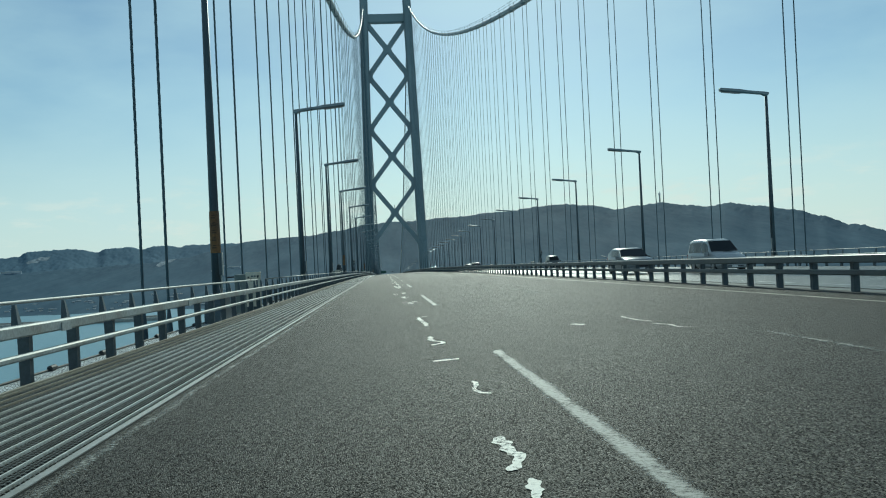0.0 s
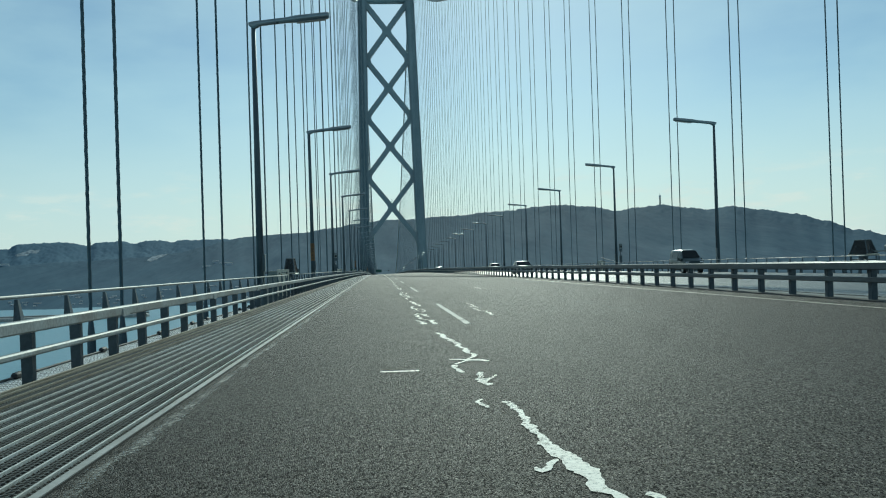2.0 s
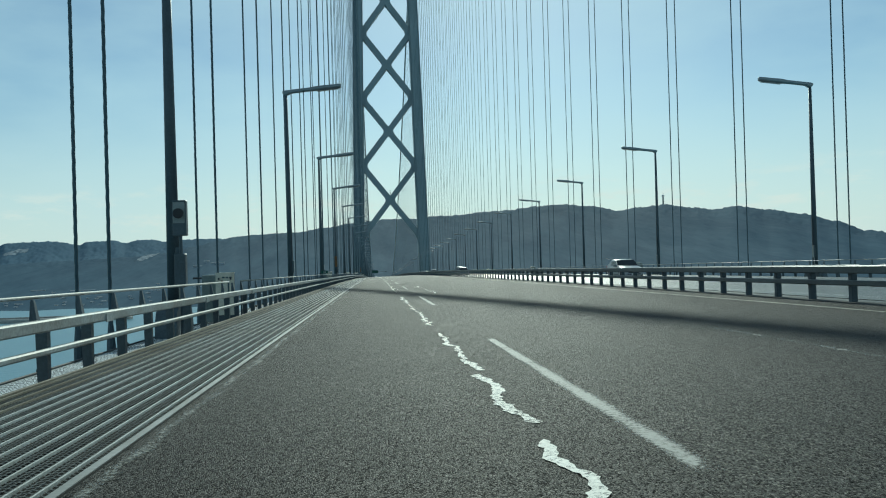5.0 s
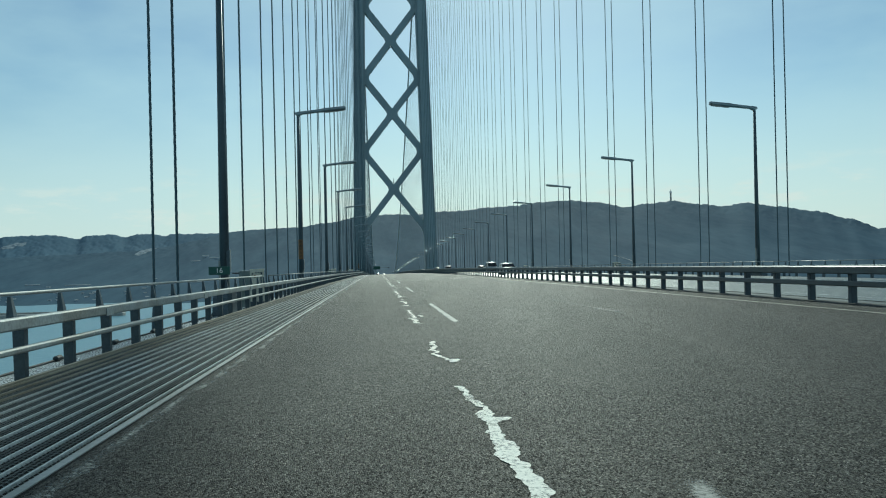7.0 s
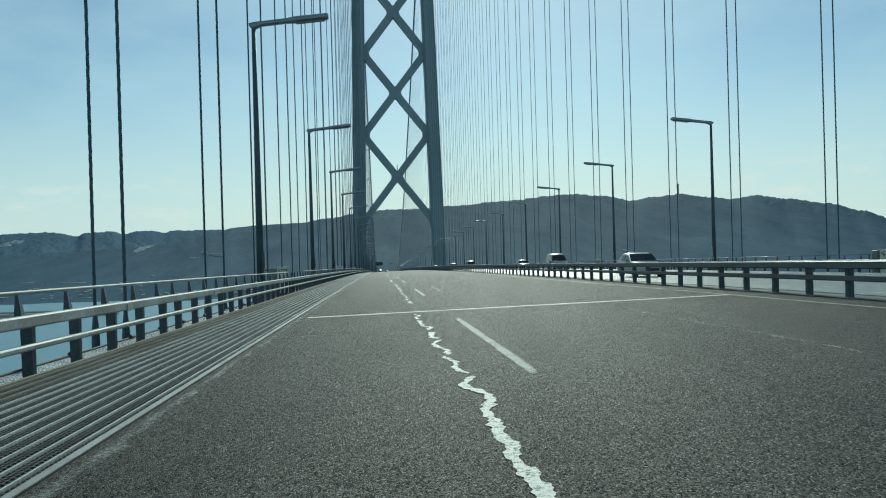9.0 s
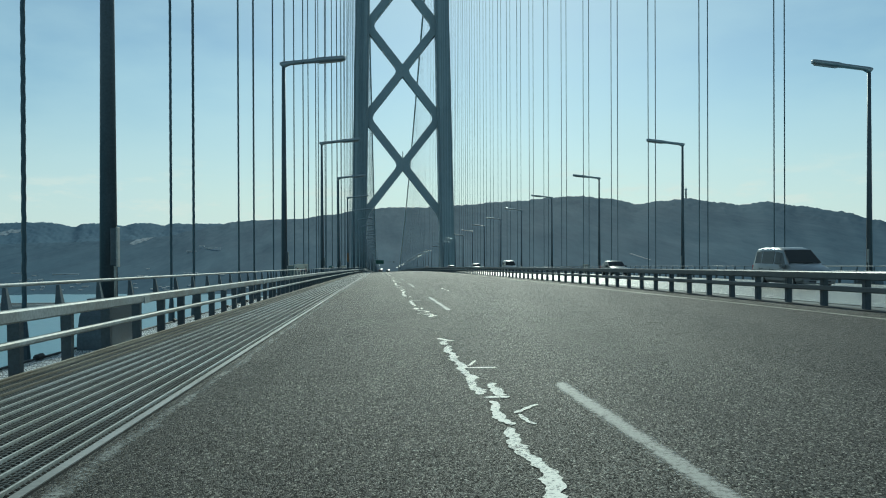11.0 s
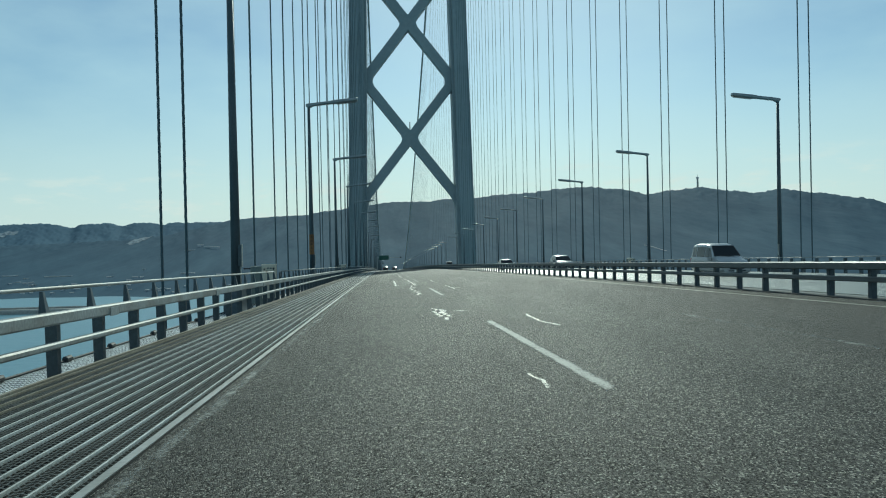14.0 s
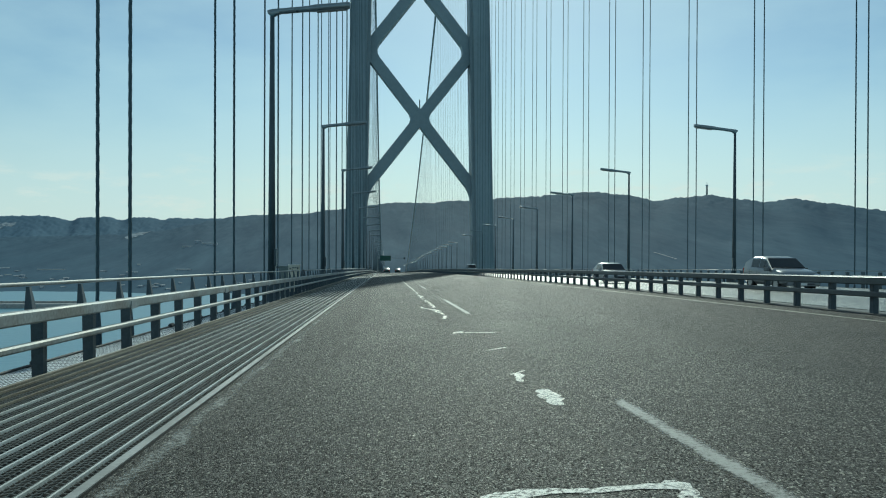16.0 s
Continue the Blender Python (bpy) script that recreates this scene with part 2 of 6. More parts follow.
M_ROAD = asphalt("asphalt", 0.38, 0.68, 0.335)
M_PATCH = asphalt("patch_asphalt", 0.5, 0.62, 0.24)
M_ROAD_PALE = asphalt("smooth_pale_asphalt", 1.1, 0.40, 0.5, 0.12)
M_LINE = worn_paint("worn_line_paint", (0.36, 0.355, 0.32), 0.52, 0.30, 0.15)
M_EDGE = worn_paint("edge_line_paint", (0.30, 0.29, 0.235), 0.60)
M_BRIGHT = worn_paint("bright_edge_line_paint", (0.85, 0.84, 0.78), 0.68)
M_FAINT = worn_paint("faint_line_paint", (0.25, 0.25, 0.22), 0.70, 0.25, 0.14)
M_FRINGE = worn_paint("worn_outer_line", (0.30, 0.30, 0.27), 0.70, 0.25, 0.14)
M_SEAL = worn_paint("white_crack_sealant", (0.92, 0.88, 0.78), 0.60, 0.0, 0.06)
M_STEEL = material("grey_painted_steel", (0.27, 0.30, 0.30), 0.5, 0.0, 0.15, 30, 0.9, 0.08, (0.20, 0.225, 0.22))
# the windscreen veil's blue is mixed into this dark colour
M_DARK = material("dark_painted_steel", (0.066, 0.093, 0.113), 0.5, 0.0, 0.2, 25, 0.8, 0.08, (0.048, 0.068, 0.08))
M_SIDE = material("grey_green_box_paint", (0.20, 0.235, 0.225), 0.55, 0.0, 0.15, 20, 1.5, 0.05, (0.15, 0.18, 0.17))
M_MEDIAN = material("slate_grey_rail_paint", (0.098, 0.113, 0.115), 0.45, 0.0, 0.2, 30, 0.9, 0.06, (0.070, 0.078, 0.078))
M_RAIL = material("weathered_galvanised_rail", (0.375, 0.40, 0.395), 0.6, 0.1, 0.2, 22, 1.3, 0.08, (0.255, 0.25, 0.22))
M_GRATE = material("galvanised_grating_bar", (0.62, 0.63, 0.60), 0.55, 0.1, 0.2, 35, 0.5, 0.05, (0.50, 0.49, 0.43))
M_TAN = material("rust_stained_grating_bar", (0.33, 0.30, 0.225), 0.6, 0.1, 0.25, 30, 0.6, 0.05, (0.22, 0.185, 0.125))
# shade between the bars is put into this darker cross-bar colour
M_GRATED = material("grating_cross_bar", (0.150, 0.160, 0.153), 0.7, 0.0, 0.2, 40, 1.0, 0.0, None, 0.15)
M_KERB = material("grimy_kerb_steel", (0.075, 0.075, 0.07), 0.85, 0.0, 0.25, 20, 1.0, 0.05, (0.05, 0.048, 0.042), 0.2)
M_NET = material("dark_wire_net", (0.03, 0.035, 0.038), 0.7, 0.0, 0.2, 30, 1.0, 0.0)
M_STRIP = material("pale_steel_edging", (0.37, 0.372, 0.35), 0.55, 0.1, 0.15, 25, 1.3, 0.05, (0.27, 0.265, 0.235))
# near-black colour stands in for shade in the grating and edge groove
M_GAP_SHADE = material("black_gap_shade", (0.014, 0.015, 0.014), 0.9, 0.0, 0.2, 40, 1.0, 0.0, None, 0.1)
M_ARM = material("pale_galvanised_arm", (0.26, 0.30, 0.32), 0.30, 0.6, 0.1, 25, 0.8, 0.0)
M_WALK = material("pale_walkway_grating", (0.82, 0.84, 0.83), 0.5, 0.0, 0.12, 30, 1.5, 0.0, (0.6, 0.62, 0.62))
M_TOWER = material("tower_grey_green_paint", (0.265, 0.312, 0.335), 0.55, 0.0, 0.06, 0.9, 0.05, 0.0, (0.225, 0.27, 0.29))
# rope colour also carries the veil's blue cast
M_ROPE = material("dark_rope_sheath", (0.045, 0.09, 0.115), 0.5, 0.0, 0.15, 20, 0.6, 0.0)
M_CABLE = material("pale_cable_wrap", (0.30, 0.33, 0.33), 0.5, 0.0, 0.12, 8, 0.3, 0.0)
M_BAND = material("cable_band_paint", (0.20, 0.225, 0.23), 0.5, 0.0, 0.12, 8, 0.5, 0.0)
M_CREAM = material("cream_enamelled_panel", (0.66, 0.63, 0.53), 0.45, 0.0, 0.12, 30, 3.0, 0.05, (0.55, 0.50, 0.40))
M_ORANGE = material("faded_orange_plate", (0.21, 0.105, 0.032), 0.6, 0.0, 0.35, 20, 2.0, 0.05, (0.10, 0.055, 0.025))
M_INK = material("dark_print", (0.035, 0.035, 0.04), 0.6, 0.0, 0.1, 20, 3, 0.0)
M_RUSTINK = material("browned_print", (0.085, 0.05, 0.022), 0.6, 0.0, 0.2, 20, 3, 0.0)
M_REDINK = material("red_print", (0.40, 0.19, 0.155), 0.6, 0.0, 0.1, 20, 3, 0.0)
M_GREEN = material("green_sign_sheet", (0.010, 0.075, 0.058), 0.4, 0.0, 0.1, 20, 3, 0.0)
M_SLATEPLATE = material("slate_sign_plate", (0.07, 0.095, 0.11), 0.5, 0.0, 0.1, 20, 3, 0.0)
M_TEAL = material("teal_sign_sheet", (0.03, 0.16, 0.16), 0.4, 0.0, 0.1, 20, 3, 0.0)
M_WHITE = material("white_sign_print", (0.8, 0.8, 0.78), 0.5, 0.0, 0.05, 20, 3, 0.0)
M_SLATE = material("lamp_housing_underside", (0.10, 0.115, 0.12), 0.3, 0.2, 0.1, 20, 2, 0.0, None, 0.8)
M_CONC = material("pale_concrete", (0.40, 0.39, 0.36), 0.8, 0.0, 0.15, 6, 0.3, 0.1)
# distance haze is put into the wall and rock colours
M_BLDG = material("haze_pale_wall", (0.50, 0.54, 0.58), 0.7, 0.0, 0.1, 1.0, 0.05, 0.0)
M_SCAR = material("bare_pale_rock", (0.19, 0.245, 0.285), 0.9, 0.0, 0.3, 0.09, 0.03, 0.0, (0.10, 0.15, 0.19))
M_ROOF = material("pale_sheet_roof", (0.34, 0.37, 0.39), 0.7, 0.0, 0.2, 2.0, 0.1, 0.0)


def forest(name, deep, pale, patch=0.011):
    """Wooded slope: crowns, stands and clearings, stretched along y to suit the camera's view."""
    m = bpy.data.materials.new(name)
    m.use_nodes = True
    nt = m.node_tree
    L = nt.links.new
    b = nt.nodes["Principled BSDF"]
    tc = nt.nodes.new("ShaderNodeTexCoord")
    # depth is squeezed so the pattern looks even from the camera
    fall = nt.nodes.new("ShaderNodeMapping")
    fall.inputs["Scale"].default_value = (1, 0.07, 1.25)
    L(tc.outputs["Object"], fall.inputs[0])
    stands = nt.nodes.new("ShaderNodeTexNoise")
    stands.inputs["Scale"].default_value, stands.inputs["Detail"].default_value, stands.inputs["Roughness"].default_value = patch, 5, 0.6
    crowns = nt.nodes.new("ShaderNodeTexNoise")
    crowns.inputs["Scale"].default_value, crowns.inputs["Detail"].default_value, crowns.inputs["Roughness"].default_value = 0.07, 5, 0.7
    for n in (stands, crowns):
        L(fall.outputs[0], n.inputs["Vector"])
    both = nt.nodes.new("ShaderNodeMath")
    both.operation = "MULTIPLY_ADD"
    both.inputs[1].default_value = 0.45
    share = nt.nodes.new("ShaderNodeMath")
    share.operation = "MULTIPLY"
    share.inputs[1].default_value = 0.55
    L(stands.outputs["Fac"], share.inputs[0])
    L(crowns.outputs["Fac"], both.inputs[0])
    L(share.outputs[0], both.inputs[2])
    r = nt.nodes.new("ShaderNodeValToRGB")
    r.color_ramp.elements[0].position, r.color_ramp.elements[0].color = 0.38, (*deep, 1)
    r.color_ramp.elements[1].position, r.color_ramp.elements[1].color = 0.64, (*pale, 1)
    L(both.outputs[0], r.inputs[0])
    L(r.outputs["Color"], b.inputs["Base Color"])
    b.inputs["Roughness"].default_value = 0.95
    b.inputs["Specular IOR Level"].default_value = 0.05
    return m


def sea_water():
    m = bpy.data.materials.new("sea_water")
    m.use_nodes = True
    nt = m.node_tree
    b = nt.nodes["Principled BSDF"]
    b.inputs["Base Color"].default_value = (0.09, 0.22, 0.27, 1)
    b.inputs["Roughness"].default_value = 0.30
    tc = nt.nodes.new("ShaderNodeTexCoord")
    n = nt.nodes.new("ShaderNodeTexNoise")
    n.inputs["Scale"].default_value, n.inputs["Detail"].default_value = 0.12, 8
    nt.links.new(tc.outputs["Object"], n.inputs["Vector"])
    bp = nt.nodes.new("ShaderNodeBump")
    bp.inputs["Strength"].default_value, bp.inputs["Distance"].default_value = 0.5, 1.2
    nt.links.new(n.outputs["Fac"], bp.inputs["Height"])
    nt.links.new(bp.outputs[0], b.inputs["Normal"])
    return m


def glass_dark():
    m = bpy.data.materials.new("tinted_car_glass")
    m.use_nodes = True
    b = m.node_tree.nodes["Principled BSDF"]
    b.inputs["Base Color"].default_value = (0.012, 0.015, 0.017, 1)
    b.inputs["Roughness"].default_value = 0.06
    b.inputs["Specular IOR Level"].default_value = 0.3
    return m


def car_paint(name, color, metal):
    m = material(name, color, 0.35, metal, 0.04, 60, 2.0, 0.0, tuple(0.93 * c for c in color))
    b = m.node_tree.nodes["Principled BSDF"]
    b.inputs["Coat Weight"].default_value = 0.35
    b.inputs["Coat Roughness"].default_value = 0.08
    return m


# blue haze is put into both woods' colours, paler for the farther range
M_FOREST = forest("haze_tinted_woods", (0.042, 0.083, 0.124), (0.072, 0.126, 0.170))
M_FAR_WOODS = forest("haze_tinted_far_woods", (0.060, 0.115, 0.168), (0.082, 0.145, 0.198), 0.006)
M_SEA, M_GLASS = sea_water(), glass_dark()
M_PWHITE = car_paint("white_car_paint", (0.36, 0.375, 0.39), 0.0)
M_PSILVER = car_paint("silver_car_paint", (0.19, 0.205, 0.215), 0.4)
M_PDARK = car_paint("dark_green_car_paint", (0.02, 0.035, 0.035), 0.3)
M_TYRE = material("tyre_rubber", (0.02, 0.02, 0.02), 0.8, 0.0, 0.2, 40, 3, 0.1)
M_RIM = material("alloy_rim", (0.5, 0.5, 0.5), 0.3, 0.8, 0.1, 30, 3, 0.0)
M_LENS = material("clear_lamp_lens", (0.75, 0.76, 0.78), 0.12, 0.3, 0.05, 30, 3, 0.0)
M_REDLENS = material("red_lamp_lens", (0.4, 0.02, 0.02), 0.15, 0.0, 0.05, 30, 3, 0.0)

# ---- the bridge's lines: x across, y along, z up ----
TOWER_Y, MID_Y, BEND = 663.34, -332.16, 3.829e-05
SEA_Z, PITCH = -95.0, 14.2
DECK_START, DECK_END = -66.0, 1620.0


def grade(y):
    """Height of the roadway's line: a crest over the main span, then a straight fall."""
    top = lambda v: -BEND / 2 * ((v - MID_Y) ** 2 - MID_Y ** 2)
    return top(y) if y < TOWER_Y else top(TOWER_Y) - BEND * (TOWER_Y - MID_Y) * (y - TOWER_Y)


def road_z(x, y):
    """Surface of the paving: the near side falls outwards, the oncoming side lies almost level."""
    return grade(y) + (0.02 * (11.85 + x) if x < 0 else 0.006 * (x - 2.6))


def cable_z(y):
    if y <= TOWER_Y:
        return 1.3 + 214 * ((y - MID_Y) / 995.5) ** 2
    u = (y - TOWER_Y) / 960
    end = grade(DECK_END) + 3
    return 215.3 + (end - 215.3) * u - 50 * 4 * u * (1 - u) * 0.5


def mesh_object(name, verts, faces, mat, parent=None, label="", smooth=False):
    me = bpy.data.meshes.new(name)
    me.from_pydata([tuple(v) for v in verts], [], faces)
    me.materials.append(mat)
    if smooth:
        for p in me.polygons:
            p.use_smooth = True
    ob = new(name, me)
    if parent:
        ob.parent = parent
    if label:
        ob["label"] = label
    return ob


def part(name, bm, mat, parent, label="", smooth=False):
    bmesh.ops.recalc_face_normals(bm, faces=bm.faces)
    me = bpy.data.meshes.new(name)
    bm.to_mesh(me)
    bm.free()
    me.materials.append(mat)
    if smooth:
        for p in me.polygons:
            p.use_smooth = True
    ob = new(name, me)
    ob.parent = parent
    if label:
        ob["label"] = label
    return ob


def root(name, m, label, category, group="", kind=""):
    ob = new(name)
    ob.matrix_basis = m
    ob.empty_display_size = 0.2
    return tagged(ob, label, category, group, kind)


def shared(name, ob, m, parent):
    """One more piece on the same mesh."""
    o = new(name, ob.data)
    o.parent = parent
    o.matrix_basis = m
    return o


BOX = [(0, 3, 2, 1), (4, 5, 6, 7), (0, 1, 5, 4), (1, 2, 6, 5), (2, 3, 7, 6), (3, 0, 4, 7)]


def box_data(lo, hi, verts, faces):
    n = len(verts)
    (a, b, c), (d, e, f) = lo, hi
    verts += [(a, b, c), (d, b, c), (d, e, c), (a, e, c), (a, b, f), (d, b, f), (d, e, f), (a, e, f)]
    faces += [tuple(n + i for i in q) for q in BOX]


def block(bm, lo, hi, bevel=0.0):
    r = bmesh.ops.create_cube(bm, size=1)
    vs = r["verts"]
    for v in vs:
        v.co = Vector([lo[i] + (hi[i] - lo[i]) * (v.co[i] + 0.5) for i in range(3)])
    if bevel:
        es = list({e for v in vs for e in v.link_edges})
        bmesh.ops.bevel(bm, geom=es, offset=bevel, segments=1, affect="EDGES")


def boxed(name, lo, hi, mat, parent, bevel=0.0, label=""):
    bm = bmesh.new()
    block(bm, lo, hi, bevel)
    return part(name, bm, mat, parent, label)


def tube(bm, a, b, ra, rb, n=8):
    """A tapered rod from a to b."""
    a, b = Vector(a), Vector(b)
    d = (b - a)
    m = Matrix.Translation((a + b) / 2) @ d.to_track_quat("Z", "Y").to_matrix().to_4x4()
    bmesh.ops.create_cone(bm, cap_ends=True, segments=n, radius1=ra, radius2=rb, depth=d.length, matrix=m)


def beam(bm, a, b, w, h, side=(0, 1, 0)):
    """A rectangular bar from a to b; h is its size along side."""
    a, b, s = Vector(a), Vector(b), Vector(side).normalized()
    d = (b - a).normalized()
    u = d.cross(s).normalized() * w / 2
    s = s * h / 2
    vs = [bm.verts.new(p + i * u + j * s) for p in (a, b) for i, j in ((-1, -1), (1, -1), (1, 1), (-1, 1))]
    for q in BOX:
        bm.faces.new([vs[i] for i in q])


def stations(y0, y1, step=7.1):
    n = max(1, math.ceil((y1 - y0) / step))
    return [y0 + (y1 - y0) * i / n for i in range(n + 1)]


def sweep(name, profile, y0, y1, mat, parent, label="", step=7.1, smooth=False, height=None):
    """A closed outline of (x, z) drawn along the roadway's line."""
    ys = stations(y0, y1, step)
    n = len(profile)
    verts = [(x, y, (height or grade)(y) + z) for y in ys for x, z in profile]
    faces = [(k * n + i, k * n + (i + 1) % n, (k + 1) * n + (i + 1) % n, (k + 1) * n + i) for k in range(len(ys) - 1) for i in range(n)]
    faces += [tuple(range(n))[::-1], tuple((len(ys) - 1) * n + i for i in range(n))]
    ob = mesh_object(name, verts, faces, mat, parent, label, smooth)
    return ob


def rect(x0, x1, z0, z1):
    return [(x0, z0), (x1, z0), (x1, z1), (x0, z1)]


# ---- sea and hills ----
ring = 96
mesh_object("water", [(0, 0, SEA_Z)] + [(4850 * math.cos(2 * math.pi * i / ring), 4850 * math.sin(2 * math.pi * i / ring), SEA_Z) for i in range(ring)],
            [(0, 1 + i, 1 + (i + 1) % ring) for i in range(ring)], M_SEA)
tagged(bpy.data.objects["water"], "blue-green strait far below the bridge deck", "sea", kind="structure")

# crest lines: bearing, rise above eye level in degrees
FAR_CREST = [(-46, 0.2), (-30, 0.5), (-26.2, 0.82), (-25.0, 1.12), (-24.2, 1.2), (-23.5, 1.5), (-21.6, 1.57), (-20.4, 1.52), (-19.5, 1.3), (-18.9, 1.52),
             (-17.4, 1.56), (-16.7, 1.38), (-15.9, 1.56), (-15.2, 1.58), (-14.3, 1.46), (-13.5, 1.54), (-12.4, 1.56), (-11, 1.55), (-8, 1.3), (-4, 0.9)]
CREST = [(-46, -0.2), (-30, 0.0), (-24, 0.15), (-20, 0.3), (-16.5, 0.42), (-14, 0.68), (-12.3, 1.05), (-11, 1.38), (-9.8, 1.68), (-8.4, 1.8), (-5.6, 1.92), (-3.6, 2.2), (-1.6, 2.52),
         (0.7, 2.74), (2.6, 2.7), (4.0, 2.88), (5.6, 2.88), (7.7, 3.08), (9.2, 3.14), (11.1, 3.36), (13.0, 3.42), (14.9, 3.22), (16.7, 2.82), (18.2, 3.0), (19.6, 3.14),
         (21.4, 2.84), (22.9, 2.62), (24.1, 2.82), (26.0, 2.46), (28.2, 2.05), (29.7, 1.55), (31.6, 0.8), (34.5, 0.0), (46, -0.8)]


def crest(line, a):
    """Rise of the skyline at a bearing, rounded between its turning points."""
    for (a0, e0), (a1, e1) in zip(line, line[1:]):
        if a <= a1:
            u = min(1.0, max(0.0, (a - a0) / (a1 - a0)))
            return e0 + (e1 - e0) * (3 * u * u - 2 * u ** 3)
    return line[-1][1]


def ridge_distance(a):
    return float(np.interp(a, (-40, -14, -8, 0, 8, 16, 22, 34), (3200, 3300, 3500, 3400, 3250, 3150, 2950, 2400)))


def ridge_height(a, line=CREST, d=None):
    """Height over the sea that lifts the crest to its rise, seen from mid-span."""
    r = (d or ridge_distance(a)) - 159 * math.cos(radians(a))
    return max(14.0, -1.3 - SEA_Z + r * math.tan(radians(crest(line, a))))


def shore_distance(a):
    return float(np.interp(a, (-40, -14, 0, 12, 40), (2350, 1900, 1750, 1700, 1500))) + 60 * noise.noise((a * 0.35, 3.1, 0))


def land_z(a, r):
    s, d = shore_distance(a), ridge_distance(a)
    u = (r - s) / (d - s)
    h = ridge_height(a)
    x, y = r * math.sin(radians(a)), r * math.cos(radians(a))
    if u <= 1:
        e = max(0.0, u)
        rise = 0.10 * min(1, e * 6) + 0.9 * (e ** 1.4)
    else:
        rise = max(0.2, 1 - 1.3 * (u - 1))
    inside = 1 - abs(2 * min(max(u, 0), 1) - 1)
    # spurs and gullies run down the slope
    spur = 1 + inside * (0.13 * noise.noise((a / 2.6, u * 1.4, 1.7)) + 0.05 * noise.noise((a / 1.1, u * 4.0, 4.2)))
    z = h * rise * spur + inside * (7 * noise.noise((x / 150, y / 420, 0.3)) + 3.0 * noise.noise((x / 58, y / 190, 7.0))) + 1.2 * noise.noise((x / 16, y / 16, 9.0)) * min(1, max(0, u) * 5)
    if 0.85 < u < 1.12:
        z += 3.4 * noise.noise((x / 19, y / 19, 2.0)) + 3.6 * noise.noise((x / 9, y / 9, 4.0))
    return SEA_Z + max(z, 1.0 if u > 0 else -3)


def hillside(name, a0, a1, da, label):
    rows = 56
    cols = int((a1 - a0) / da) + 1
    da = (a1 - a0) / (cols - 1)
    verts, faces = [], []
    for i in range(cols):
        a = a0 + i * da
        s, d = shore_distance(a), ridge_distance(a)
        for j in range(rows):
            u = -0.02 + 1.22 * (j / (rows - 1)) ** 0.85
            r = s + u * (d - s)
            verts.append((r * math.sin(radians(a)), r * math.cos(radians(a)), land_z(a, r)))
    for i in range(cols - 1):
        for j in range(rows - 1):
            k = i * rows + j
            faces.append((k, k + rows, k + rows + 1, k + 1))
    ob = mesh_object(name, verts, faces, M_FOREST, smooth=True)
    return tagged(ob, label, "hill", kind="structure")


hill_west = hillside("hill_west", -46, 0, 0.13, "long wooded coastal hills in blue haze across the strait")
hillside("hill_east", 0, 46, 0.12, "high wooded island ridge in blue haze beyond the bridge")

# farther range behind the western hills
verts, faces = [], []
cols, rows_n = 620, 40
for i in range(cols):
    a = -46 + 42 * i / (cols - 1)
    h = ridge_height(a, FAR_CREST, 4500)
    for j in range(rows_n):
        u = j / (rows_n - 2)
        r = 3500 + 1000 * u
        x, y = r * math.sin(radians(a)), r * math.cos(radians(a))
        z = h * min(1.0, 0.35 + 0.65 * u ** 1.3) if u <= 1 else h * 0.7
        z += ((16 * noise.noise((a / 1.3, u * 2.2, 6.0)) + 9 * noise.noise((a / 0.5, u * 5.0, 2.0))) * (1 - u) + 5 * noise.noise((x / 26, y / 26, 3.0)) + 4 * noise.noise((x / 11, y / 11, 5.0))) if u <= 1 else 0
        verts.append((x, y, SEA_Z + z))
for i in range(cols - 1):
    for j in range(rows_n - 1):
        k = i * rows_n + j
        faces.append((k, k + rows_n, k + rows_n + 1, k + 1))
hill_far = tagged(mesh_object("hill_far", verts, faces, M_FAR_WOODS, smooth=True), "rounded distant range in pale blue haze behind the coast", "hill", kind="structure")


def bearing(a, r, dz=0.0):
    return Vector((r * math.sin(radians(a)), r * math.cos(radians(a)), land_z(a, r) + dz))


def quarry_face(hill, a, r, wide, deep, word):
    """Bare ground laid over the slope, ragged at its border."""
    tree = BVHTree.FromPolygons([v.co for v in hill.data.vertices], [p.vertices for p in hill.data.polygons])
    n, verts, faces = 21, [], []
    for i in range(n):
        for j in range(n):
            u, v = 2 * i / (n - 1) - 1, 2 * j / (n - 1) - 1
            x = r * math.sin(radians(a)) + u * wide / 2
            y = r * math.cos(radians(a)) + v * deep / 2
            spot = tree.ray_cast(Vector((x, y, 500)), Vector((0, 0, -1)))[0]
            verts.append((x, y, spot.z + 1.0))
    for i in range(n - 1):
        for j in range(n - 1):
            u, v = 2 * (i + 0.5) / (n - 1) - 1, 2 * (j + 0.5) / (n - 1) - 1
            if u * u + v * v < 0.75 + 0.6 * noise.noise((u * 2.2 + a, v * 2.2, 0.4)):
                faces.append((i * n + j, (i + 1) * n + j, (i + 1) * n + j + 1, i * n + j + 1))
    tagged(mesh_object("quarry_face", verts, faces, M_SCAR), word, "quarry", "quarries on the slopes")


quarry_face(hill_west, -15.2, 3236, 56, 300, "pale bare quarry face high on the wooded slope")
quarry_face(hill_far, -23.05, 4195, 76, 240, "whitish bare clearing on the distant wooded range")

